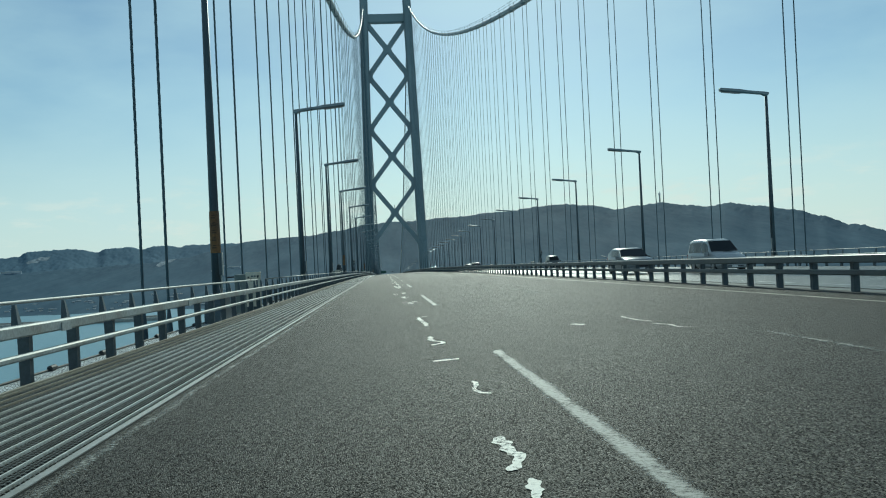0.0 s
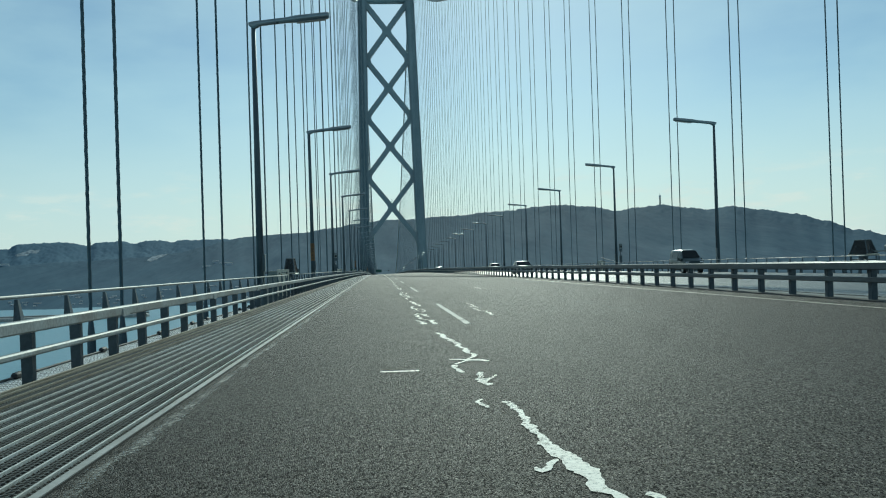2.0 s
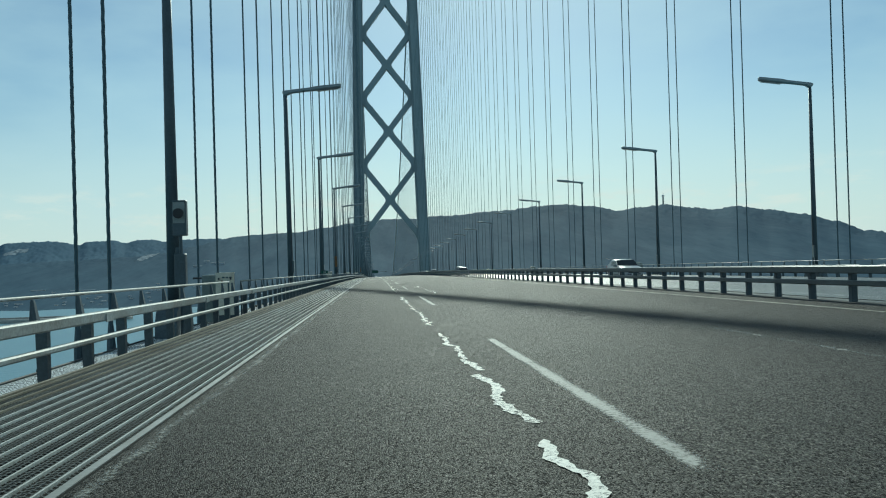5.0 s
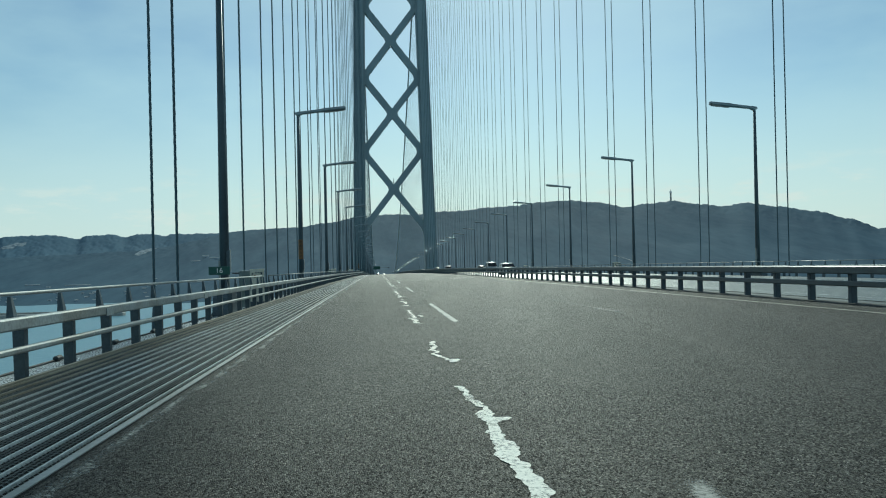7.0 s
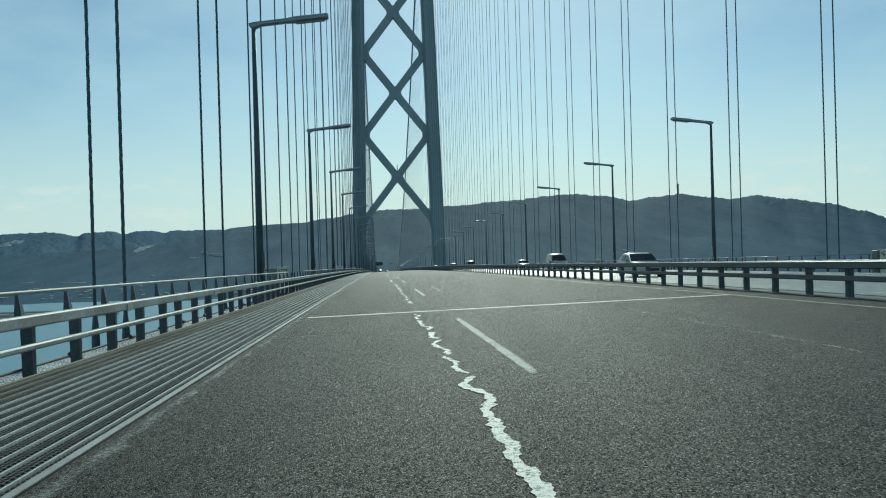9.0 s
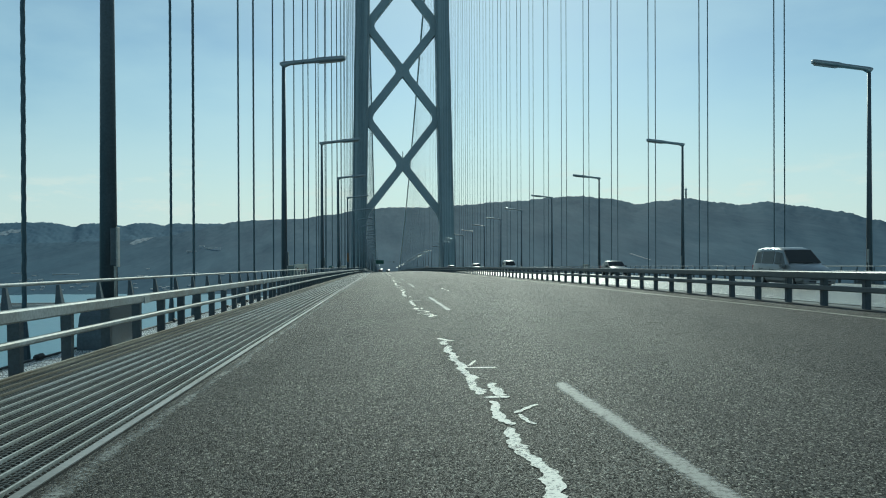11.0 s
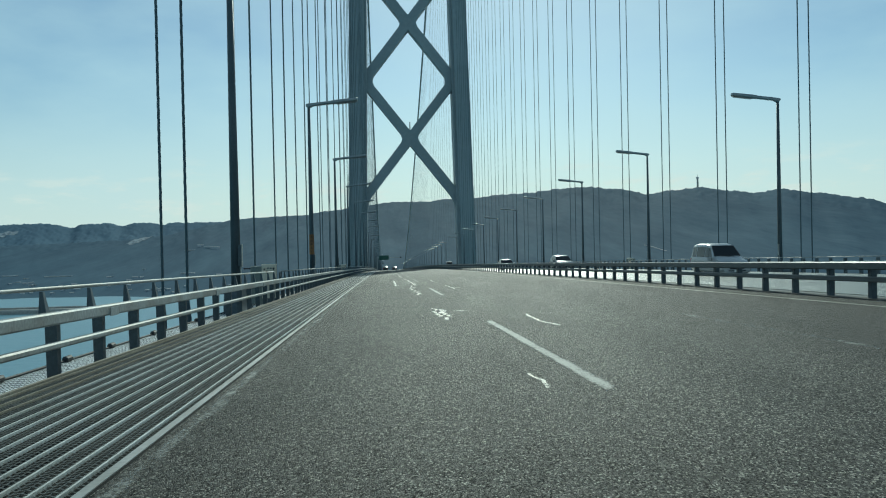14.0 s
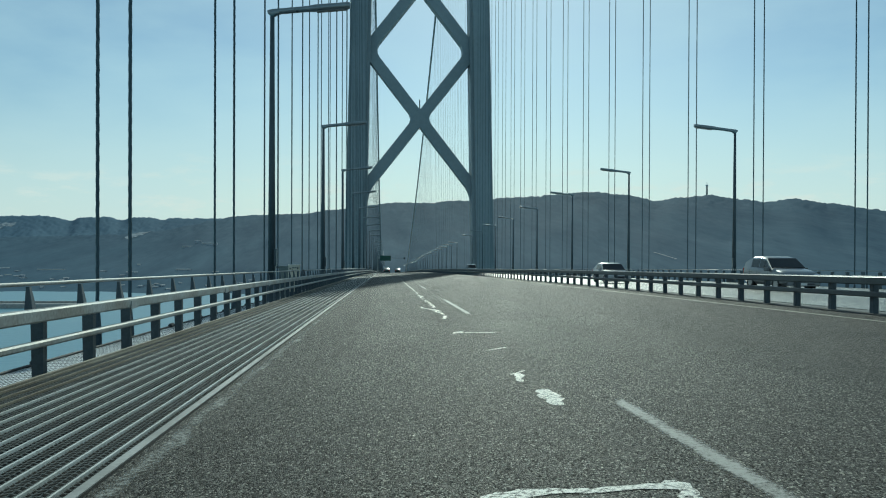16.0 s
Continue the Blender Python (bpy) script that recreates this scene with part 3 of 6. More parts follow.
# mast set behind the ridge's crest and heightened to suit the camera's view
mast_at = bearing(19.62, 3095, -3)
mast = root("hilltop_tower", Matrix.Translation(mast_at), "slim pale lookout tower on the wooded ridge", "tower")
bm = bmesh.new()
tube(bm, (0, 0, -4), (0, 0, 50), 3.4, 2.8, 10)
part("shaft", bm, M_CONC, mast)
bm = bmesh.new()
tube(bm, (0, 0, 47), (0, 0, 51.5), 4.4, 4.4, 12)
part("viewing_deck", bm, M_BLDG, mast)
bm = bmesh.new()
tube(bm, (0, 0, 51.5), (0, 0, 60), 0.8, 0.4, 6)
part("spire", bm, M_CONC, mast)
boxed("podium", (-7, -4, -6), (7, 4, 17), M_CONC, mast, 0.6)

# breakwater and shore buildings
quay = root("breakwater", Matrix.Translation((-640, 1490, SEA_Z)), "long low concrete breakwater in the strait", "breakwater")
bm = bmesh.new()
block(bm, (-420, -9, -3), (215, 9, 6), 2.0)
part("mole", bm, M_CONC, quay)
bm = bmesh.new()
block(bm, (-420, 5, 6), (215, 9, 8.5), 0.4)
part("parapet", bm, M_CONC, quay)


def shore_house(a, r, w, h, d, turn):
    p = bearing(a, r, -2)
    t = root("shore_building", pose(p.x, p.y, p.z, 0, 0, turn), "small white building with a pale roof on the wooded slope", "building", "shore buildings")
    boxed("wall", (-w / 2, -d / 2, 0), (w / 2, d / 2, h), M_BLDG, t)
    bm = bmesh.new()
    vs = [bm.verts.new(v) for v in ((-w / 2 - 1, -d / 2 - 1, h), (w / 2 + 1, -d / 2 - 1, h), (w / 2 + 1, d / 2 + 1, h), (-w / 2 - 1, d / 2 + 1, h), (-w / 2 - 1, 0, h + d * 0.1), (w / 2 + 1, 0, h + d * 0.1))]
    for q in ((0, 1, 5, 4), (2, 3, 4, 5), (0, 4, 3), (1, 2, 5), (0, 3, 2, 1)):
        bm.faces.new([vs[i] for i in q])
    part("roof", bm, M_ROOF, t)


rnd = random.Random(7)
for centre, reach in ((-25.4, 260), (-23.2, 120), (-20.6, 180), (-18.4, 90), (-15.2, 240), (-12.6, 120), (-9.5, 90)):
    for k in range(9):
        a = rnd.gauss(centre, 0.55)
        shore_house(a, shore_distance(a) + 30 + abs(rnd.gauss(0, reach)), rnd.choice((5, 6, 8, 11)), rnd.uniform(2.6, 4.5), rnd.uniform(6, 9), rnd.uniform(-25, 25))
for a, r, w, h in ((-12.0, 2640, 34, 4), (-10.8, 2630, 40, 7), (-11.5, 2700, 16, 7), (-19.0, 2350, 60, 3.5), (-24.6, 3250, 70, 9), (-25.4, 3280, 26, 12), (-11.9, 2150, 30, 4), (-21.5, 2420, 34, 4)):
    shore_house(a, r, w, h, 6, 0)
for k in range(7):
    shore_house(15.4 + 0.17 * k, 2100 - 8 * k, 4.5, 2.6, 5, 0)
# ---- suspension tower ----
def leg_x(z):
    return (43.27 - 0.0383 * (z - 38.4)) / 2


tower = root("suspension_tower", Matrix.Translation((0, TOWER_Y, SEA_Z)), "tall grey-green steel bridge tower with crossed bracing", "bridge tower")
TZ = lambda z: z - SEA_Z
LEG_TOP = 219.0
for s in (-1, 1):
    bm = bmesh.new()
    rings = []
    for z in (SEA_Z, -10, 60, 130, 200, LEG_TOP):
        f = (z - SEA_Z) / (LEG_TOP - SEA_Z)
        w, d, cx = 3.85 - 0.45 * f, 7.2 - 2.1 * f, s * leg_x(z)
        n1, n2 = w - 1.1, d - 1.5
        out = [(-w, -n2), (-n1, -n2), (-n1, -d), (n1, -d), (n1, -n2), (w, -n2), (w, n2), (n1, n2), (n1, d), (-n1, d), (-n1, n2), (-w, n2)]
        rings.append([bm.verts.new((cx + x, y, TZ(z))) for x, y in out])
    for r0, r1 in zip(rings, rings[1:]):
        for i in range(12):
            bm.faces.new((r0[i], r0[(i + 1) % 12], r1[(i + 1) % 12], r1[i]))
    bm.faces.new(rings[-1])
    bm.faces.new(rings[0][::-1])
    part("leg", bm, M_TOWER, tower)
    bm = bmesh.new()
    block(bm, (s * leg_x(219) - 2.4, -5, TZ(219)), (s * leg_x(219) + 2.4, 5, TZ(222.5)), 0.8)
    part("cable_saddle", bm, M_TOWER, tower)
    boxed("leg_base", (s * leg_x(SEA_Z) - 9, -14, -4), (s * leg_x(SEA_Z) + 9, 14, 9), M_CONC, tower, 1.0)

LEVELS = [13.0, 62.3, 109.2, 154.6, 198.9]
for lo, hi in zip(LEVELS, LEVELS[1:]):
    xl, xh = leg_x(lo) - 2.4, leg_x(hi) - 2.4
    zc = lo + (hi - lo) * xl / (xl + xh)
    for s in (-1, 1):
        bm = bmesh.new()
        beam(bm, (-s * xl, 0, TZ(lo)), (s * xh, 0, TZ(hi)), 3.75, 5.0 + 0.02 * s)
        part("brace", bm, M_TOWER, tower)
    bm = bmesh.new()
    pts = []
    for q in range(4):
        mid = q * math.pi / 2
        for t in (-0.62, -0.28, 0.0, 0.28, 0.62):
            r = 3.3 + 2.1 * (abs(t) / 0.62) ** 2
            pts.append((r * math.cos(mid + t), r * math.sin(mid + t)))
    a = [bm.verts.new((p, -2.52, TZ(zc + q))) for p, q in pts]
    b = [bm.verts.new((p, 2.52, TZ(zc + q))) for p, q in pts]
    bm.faces.new(a)
    bm.faces.new(b[::-1])
    for i in range(len(pts)):
        bm.faces.new((a[i], b[i], b[(i + 1) % len(pts)], a[(i + 1) % len(pts)]))
    part("node_plate", bm, M_TOWER, tower)
# rounded plates in the corners between braces and legs
def corner_plate(s, z, pts):
    bm = bmesh.new()
    a = [bm.verts.new((s * (leg_x(z) - u), -2.45, TZ(z + v))) for u, v in pts]
    b = [bm.verts.new((s * (leg_x(z) - u), 2.45, TZ(z + v))) for u, v in pts]
    bm.faces.new(a)
    bm.faces.new(b[::-1])
    for i in range(len(pts)):
        j = (i + 1) % len(pts)
        bm.faces.new((a[i], b[i], b[j], a[j]))
    part("gusset", bm, M_TOWER, tower)


for z in LEVELS[1:-1]:
    half, R = radians(52), 5.0
    d = R / math.sin(half)
    arc = [(4.7 + d - R * math.cos(t), R * math.sin(t)) for t in [math.radians(38) * (1 - k / 4) for k in range(9)]]
    for s in (-1, 1):
        corner_plate(s, z, arc + [(3.2, arc[-1][1] - 0.8), (3.2, arc[0][1] + 0.8)])
# the lowest braces sweep down into the legs
R, tan_len = 12.0, 12.0 * math.tan(radians(18.5))
arc = [(3.7 + R - R * math.cos(t), -1.4 - tan_len + R * math.sin(t)) for t in [radians(37) * k / 8 for k in range(9)]]
for s in (-1, 1):
    corner_plate(s, LEVELS[0], arc + [(arc[-1][0] - 1.0, arc[-1][1] + 1.6), (3.2, 1.0), (3.2, arc[0][1])])
bm = bmesh.new()
block(bm, (-leg_x(203) + 3, -3.4, TZ(199.9)), (leg_x(203) - 3, 3.4, TZ(207.0)), 0.5)
part("portal_beam", bm, M_TOWER, tower)
bm = bmesh.new()
tube(bm, (0, 0, TZ(42)), (0, 0, TZ(45.2)), 0.25, 0.2, 6)
part("marker_lamp", bm, M_DARK, tower)

# ---- main cables ----
CABLE_X = 18.855
CABLE_AT = {}
for side, word in ((-1, "west"), (1, "east")):
    for y0, y1, step in ((DECK_START, TOWER_Y, 7.1), (TOWER_Y, DECK_END, 20)):
        th = root("main_cable", Matrix.Identity(4), "thick pale-grey wrapped main suspension cable curving down from the tower", "bridge cable", "main cables")
        ring_pts = [(side * CABLE_X + 0.56 * math.cos(2 * math.pi * i / 14), 0.56 * math.sin(2 * math.pi * i / 14)) for i in range(14)]
        sweep("wrapped_strand", ring_pts, y0, y1, M_CABLE, th, smooth=True, step=step, height=cable_z)
        for dx in (-0.5, 0.5):
            x = side * CABLE_X + dx
            sweep("hand_rope", rect(x - 0.025, x + 0.025, 1.45, 1.5), y0, y1, M_ROPE, th, step=step, height=cable_z)
        CABLE_AT[side, y0] = th

# ---- hangers: two ropes each ----
HANGER_PHASE = {-1: 3.47, 1: 2.80}
for side in (-1, 1):
    y = HANGER_PHASE[side] - 4 * PITCH
    while y < DECK_END - 40:
        if abs(y - TOWER_Y) > 9:
            zc, z0 = cable_z(y), grade(y) - 1.35
            if zc - z0 > 4:
                th = root("hanger", Matrix.Translation((side * CABLE_X, y, z0)), "pair of dark slender hanger ropes from cable to deck edge", "hanger rope", "hangers along the deck")
                length = zc - z0
                for dx in (-0.415, 0.415):
                    if y < 470:
                        zs = [0.9 + 0.13 * i for i in range(int(min(17, length - 1.5) / 0.13))]
                    else:
                        zs = [0.9]
                    z = zs[-1]
                    while z + 22 < length:
                        z += 20
                        zs.append(z)
                    zs.append(length)
                    # ropes beyond the tower are thinned, in place of haze fading them
                    sd, r = 6, 0.049 if y < TOWER_Y else 0.024
                    verts, faces = [], []
                    turn = rnd.uniform(0, 6)
                    for k, z in enumerate(zs):
                        wob = 0.005 if y < 470 and z < 18 else 0.0
                        ox, oy = wob * math.sin(turn + z * 16), wob * math.cos(turn + z * 16)
                        verts += [(dx + ox + r * math.cos(2 * math.pi * i / sd), oy + r * math.sin(2 * math.pi * i / sd), z) for i in range(sd)]
                        if k:
                            faces += [((k - 1) * sd + i, (k - 1) * sd + (i + 1) % sd, k * sd + (i + 1) % sd, k * sd + i) for i in range(sd)]
                    mesh_object("rope", verts, faces, M_ROPE, th, smooth=True)
                    verts, faces = [], []
                    foot = ((-0.2, 0.15), (0.1, 0.125), (0.8, 0.115), (1.15, 0.085), (1.45, 0.055))
                    verts = [(dx + rr * math.cos(math.pi * i / 4), rr * math.sin(math.pi * i / 4), z) for z, rr in foot for i in range(8)]
                    faces = [(j * 8 + i, j * 8 + (i + 1) % 8, j * 8 + 8 + (i + 1) % 8, j * 8 + 8 + i) for j in range(4) for i in range(8)] + [tuple(range(8))[::-1], tuple(range(32, 40))]
                    mesh_object("socket", verts, faces, M_DARK, th)
                slope = (cable_z(y + 0.5) - cable_z(y - 0.5))
                verts, faces = [], []
                for k, (v, rr) in enumerate(((-0.85, 0.57), (-0.8, 0.66), (0.8, 0.66), (0.85, 0.57))):
                    verts += [(rr * math.cos(math.pi * i / 7), v, length + v * slope + rr * math.sin(math.pi * i / 7)) for i in range(14)]
                    if k:
                        faces += [((k - 1) * 14 + i, (k - 1) * 14 + (i + 1) % 14, k * 14 + (i + 1) % 14, k * 14 + i) for i in range(14)]
                for dx in (-0.5, 0.5):
                    box_data((dx - 0.04, -0.04, length + 0.4), (dx + 0.04, 0.04, length + 1.52), verts, faces)
                mesh_object("cable_band", verts, faces, M_BAND, th)
        y += PITCH

# ---- deck ----
def carriageway(name, s, label, mat):
    ys = stations(DECK_START, DECK_END, 7.1)
    x_out, x_in = s * 13.31, s * 1.69
    prof = [(x_out, -0.4), (x_in, -0.4), (x_in, None), (x_out, None)]
    verts = [(x, y, grade(y) + z if z is not None else road_z(x, y)) for y in ys for x, z in prof]
    faces = []
    for k in range(len(ys) - 1):
        faces += [(k * 4 + i, k * 4 + (i + 1) % 4, (k + 1) * 4 + (i + 1) % 4, (k + 1) * 4 + i) for i in range(4)]
    faces += [(3, 2, 1, 0), tuple((len(ys) - 1) * 4 + i for i in range(4))]
    ob = mesh_object(name, verts, faces, mat)
    return tagged(ob, label, "road", kind="structure")


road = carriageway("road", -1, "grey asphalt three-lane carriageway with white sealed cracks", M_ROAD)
road_far = carriageway("road_oncoming", 1, "pale grey asphalt carriageway for oncoming traffic", M_ROAD_PALE)

for s, where in ((-1, "west"), (1, "east")):
    g = root("walkway_" + where, Matrix.Identity(4), "pale steel inspection walkway outside the guard rail", "walkway", kind="structure")
    sweep("walkway_plate", rect(*sorted((s * 15.9, s * 17.12)), -0.42, -0.36), DECK_START, DECK_END, M_WALK, g)
    for k in range(8):
        x = s * (16.58 + 0.066 * k)
        sweep("net_wire", rect(x - 0.005, x + 0.005, -0.359, -0.356), DECK_START, 480, M_NET, g, step=14.2)
    verts, faces = [], []
    y = -12.0
    while y < 440 and s < 0:
        box_data((s * 17.06, y - 0.006, grade(y) - 0.362), (s * 16.5, y + 0.006, grade(y) - 0.3575), verts, faces)
        y += 0.2
    if verts:
        tagged(mesh_object("cross_wire_net", verts, faces, M_NET, g), kind="stuff")
    # hose along the outer edge with its clamps
    ring = [(s * 17.11 + 0.022 * math.cos(math.pi * i / 3), -0.335 + 0.022 * math.sin(math.pi * i / 3)) for i in range(6)]
    sweep("edge_hose", ring, DECK_START, DECK_END, M_NET, g, "dark hose along the outer edge", smooth=True)
    if s < 0:
        q = random.Random(21)
        bm = bmesh.new()
        block(bm, (s * 17.10 - 0.05, -0.14, -0.36), (s * 17.10 + 0.05, 0.14, -0.26), 0.03)
        clamp = part("hose_clamp", bm, M_NET, g)
        y = -8.0
        clamp.matrix_basis = Matrix.Translation((0, y, grade(y)))
        while y < 430:
            y += q.uniform(2.0, 4.5)
            shared("hose_clamp", clamp, Matrix.Translation((0, y, grade(y))), g)
    sweep("edge_girder", rect(*sorted((s * 17.4, s * 19.6)), -2.9, -1.5), DECK_START, DECK_END, M_DARK, g)
    sweep("edge_stringer", rect(*sorted((s * 16.2, s * 17.0)), -1.6, -0.43), DECK_START, DECK_END, M_DARK, g)

# gratings beside the outer lanes
for s, where in ((-1, "west"), (1, "east")):
    g = root("grating_" + where, Matrix.Identity(4), "open galvanised steel deck grating beside the outer lane", "grating", kind="structure")
    sweep("edge_strip", rect(*sorted((s * 13.338, s * 13.402)), -0.06, -0.024), DECK_START, DECK_END, M_STRIP, g, "pale steel edging strip")
    # added black strip paints the shade of the groove beside the road
    sweep("groove_shade_strip", rect(*sorted((s * 13.312, s * 13.336)), -0.08, -0.031), DECK_START, DECK_END, M_GAP_SHADE, g, "black strip for the shaded joint beside the road")
    sweep("kerb_strip", rect(*sorted((s * 15.50, s * 15.55)), -0.06, -0.028), DECK_START, DECK_END, M_TAN, g, "tan steel edging strip")
    y_end = 480 if s < 0 else 300
    for i in range(12):
        x = s * (13.49 + i * 0.1755)
        sweep("bearing_bar", rect(x - 0.008, x + 0.008, -0.055, -0.031 - 0.001 * (i % 2)), DECK_START, DECK_END, M_TAN if i > 8 else M_GRATE, g, step=14.2)
        if s < 0 and i < 11:
            for k in (1, 2, 3):
                xm = x - k * 0.0439
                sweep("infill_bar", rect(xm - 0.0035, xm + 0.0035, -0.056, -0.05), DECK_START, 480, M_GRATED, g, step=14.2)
    # crimped rods that join the bars, straight where they are far off
    if s < 0:
        ys = np.arange(-12.0, 412.0, 0.068)
        xs = -(13.402 + 0.0439 * np.arange(49))
        zig = 0.017 * (-1.0) ** np.arange(49)
        Y = ys[:, None] + zig[None, :]
        Z = -BEND / 2 * ((Y - MID_Y) ** 2 - MID_Y ** 2) - 0.047
        X = np.broadcast_to(xs[None, :], Y.shape)
        lo = np.stack((X, Y - 0.0065, Z), -1).reshape(-1, 3)
        hi = np.stack((X, Y + 0.0065, Z), -1).reshape(-1, 3)
        n = len(lo)
        a = (np.arange(len(ys))[:, None] * 49 + np.arange(48)[None, :]).ravel()
        quads = np.stack((a, a + n, a + 1 + n, a + 1), -1)
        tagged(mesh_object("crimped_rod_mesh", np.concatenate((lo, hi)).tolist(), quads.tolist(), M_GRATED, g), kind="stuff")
    verts, faces = [], []
    y = 412.0 if s < 0 else -12.0
    while y < y_end:
        z = grade(y)
        xa, xb = sorted((s * 13.402, s * 15.5))
        box_data((xa, y - 0.009, z - 0.06), (xb, y + 0.009, z - 0.0425), verts, faces)
        y += 0.14 if s < 0 else 0.3
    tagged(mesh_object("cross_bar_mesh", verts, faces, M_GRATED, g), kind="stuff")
    # added dark sheet stands in for the shade below the open grating
    sweep("grating_shade_sheet", rect(*sorted((s * 13.31, s * 15.54)), -0.22, -0.12), DECK_START, DECK_END, M_GAP_SHADE, g)
    sweep("kerb_beam", rect(*sorted((s * 15.56, s * 15.73)), -0.46, -0.088), DECK_START, DECK_END, M_KERB, g)
    sweep("kerb_ledge", rect(*sorted((s * 15.732, s * 15.898)), -0.46, -0.2), DECK_START, DECK_END, M_KERB, g)

gm = root("median_grating", Matrix.Identity(4), "narrow steel grating strip between the carriageways", "grating", kind="structure")
sweep("median_plate", rect(-1.67, 1.67, -0.3, -0.02), DECK_START, DECK_END, M_GRATED, gm)
for s in (-1,):
    sweep("median_kerb", rect(*sorted((s * 1.24, s * 1.67)), -0.018, 0.205), DECK_START, DECK_END, M_KERB, gm)


# ---- guard rails ----
POST_STEP = PITCH / 9


def box_section(x0, x1, z0, z1, c=0.02):
    return [(x0 + c, z0), (x1 - c, z0), (x1, z0 + c), (x1, z1 - c), (x1 - c, z1), (x0 + c, z1), (x0, z1 - c), (x0, z0 + c)]


def outer_rail(s, phase, gaps):
    """Post-and-rail barrier at the deck's edge, with a pipe handrail behind."""
    th = root("edge_guard_rail", Matrix.Identity(4), "weathered steel edge barrier with box rails and dark posts", "guard rail", "guard rails")
    # the far rail gets a darker colour for its backlit side
    skin = M_RAIL if s < 0 else M_STEEL
    f = lambda a, b: tuple(sorted((s * a, s * b)))
    sweep("upper_rail", box_section(*f(15.6, 15.74), 0.54, 0.692), DECK_START, DECK_END, skin, th, step=7.1)
    sweep("lower_rail", box_section(*f(15.62, 15.72), 0.25, 0.33), DECK_START, DECK_END, skin, th, step=7.1)
    # pipe handrail, open at each cabinet
    y0 = DECK_START
    for a in gaps + [DECK_END + 1]:
        y1 = min(a - 1.3, DECK_END)
        ring = [(s * 15.93 + 0.027 * math.cos(math.pi * i / 3), 0.967 + 0.027 * math.sin(math.pi * i / 3)) for i in range(6)]
        if y1 > y0:
            sweep("handrail", ring, y0, y1, skin, th, smooth=True, step=14.2)
            for e in (y0 + 0.03, y1 - 0.03):
                if DECK_START + 1 < e < 440:
                    boxed("end_stanchion", (f(15.905, 15.955)[0], e - 0.025, grade(e) - 0.197), (f(15.905, 15.955)[1], e + 0.025, grade(e) + 0.95), M_DARK, th)
        y0 = a + 0.85
    # one post, shared by the rest
    bm = bmesh.new()
    o = s
    pr = [(15.74, -0.198), (15.87, -0.198), (15.885, 0.50), (15.955, 0.67), (15.95, 0.935), (15.91, 0.935), (15.86, 0.665), (15.74, 0.63)]
    a = [bm.verts.new((o * x, -0.055, z)) for x, z in pr]
    b = [bm.verts.new((o * x, 0.055, z)) for x, z in pr]
    for v in a[4:6] + b[4:6]:
        v.co.y *= 0.45
    bm.faces.new(a)
    bm.faces.new(b[::-1])
    for i in range(len(pr)):
        j = (i + 1) % len(pr)
        bm.faces.new((a[i], b[i], b[j], a[j]))
    first = part("post", bm, M_DARK, th)
    ys = []
    for y0, y1, p in zip((-14, 115, 225, 290, 328, 368), (115, 225, 290, 328, 368, DECK_END - 5), phase):
        y = p + math.ceil((y0 - p) / POST_STEP) * POST_STEP
        while y < y1:
            ys.append(y)
            y += POST_STEP
    first.matrix_basis = Matrix.Translation((0, ys[0], grade(ys[0])))
    near = 290 if s < 0 else 240
    for y in ys[1:near]:
        shared("post", first, Matrix.Translation((0, y, grade(y))), th)
    verts, faces = [], []
    for y in ys[near:]:
        z = grade(y)
        box_data((f(15.74, 15.92)[0], y - 0.055, z - 0.198), (f(15.74, 15.92)[1], y + 0.055, z + 0.90), verts, faces)
    tagged(mesh_object("distant_post_run", verts, faces, M_DARK, th), kind="stuff")
    # rail splices
    sp = boxed("splice", (f(15.585, 15.6)[0], -0.16, 0.53), (f(15.585, 15.6)[1], 0.16, 0.65), skin, th)
    y = ys[0] + POST_STEP / 2
    sp.matrix_basis = Matrix.Translation((0, y, grade(y)))
    while y < 440:
        y += POST_STEP * 4.5
        shared("splice", sp, Matrix.Translation((0, y, grade(y))), th)


def median_rail(s, phase):
    th = root("median_guard_rail", Matrix.Identity(4), "dark grey steel median barrier with two box rails", "guard rail", "guard rails")
    f = lambda a, b: tuple(sorted((s * a, s * b)))
    sweep("upper_rail", box_section(*f(1.46, 1.62), 0.815, 0.985), DECK_START, DECK_END, M_MEDIAN, th)
    sweep("lower_rail", box_section(*f(1.47, 1.59), 0.555, 0.67), DECK_START, DECK_END, M_MEDIAN, th)
    first = boxed("post", (f(1.33, 1.46)[0], -0.07, 0.19), (f(1.33, 1.46)[1], 0.07, 0.95), M_DARK, th, 0.012)
    k0 = math.ceil((6 - phase) / POST_STEP)
    ys = [phase + (k0 + k) * POST_STEP for k in range(int((DECK_END - 12) / POST_STEP))]
    first.matrix_basis = Matrix.Translation((0, ys[0], grade(ys[0])))
    near = 290
    for y in ys[1:near]:
        shared("post", first, Matrix.Translation((0, y, grade(y))), th)
    verts, faces = [], []
    for y in ys[near:]:
        z = grade(y)
        box_data((f(1.30, 1.46)[0], y - 0.055, z + 0.19), (f(1.30, 1.46)[1], y + 0.055, z + 0.95), verts, faces)
    tagged(mesh_object("distant_post_run", verts, faces, M_DARK, th), kind="stuff")


CABINETS = [21.9 + 4 * PITCH * k for k in range(8)]
outer_rail(-1, (60.93, 158.42, 268.53, 305.79, 353.59, 389.4), CABINETS)
outer_rail(1, (60.5, 158.0, 268.1, 305.4, 353.2, 389.0), [c for c in CABINETS if c > 100])
median_rail(-1, 391.09)


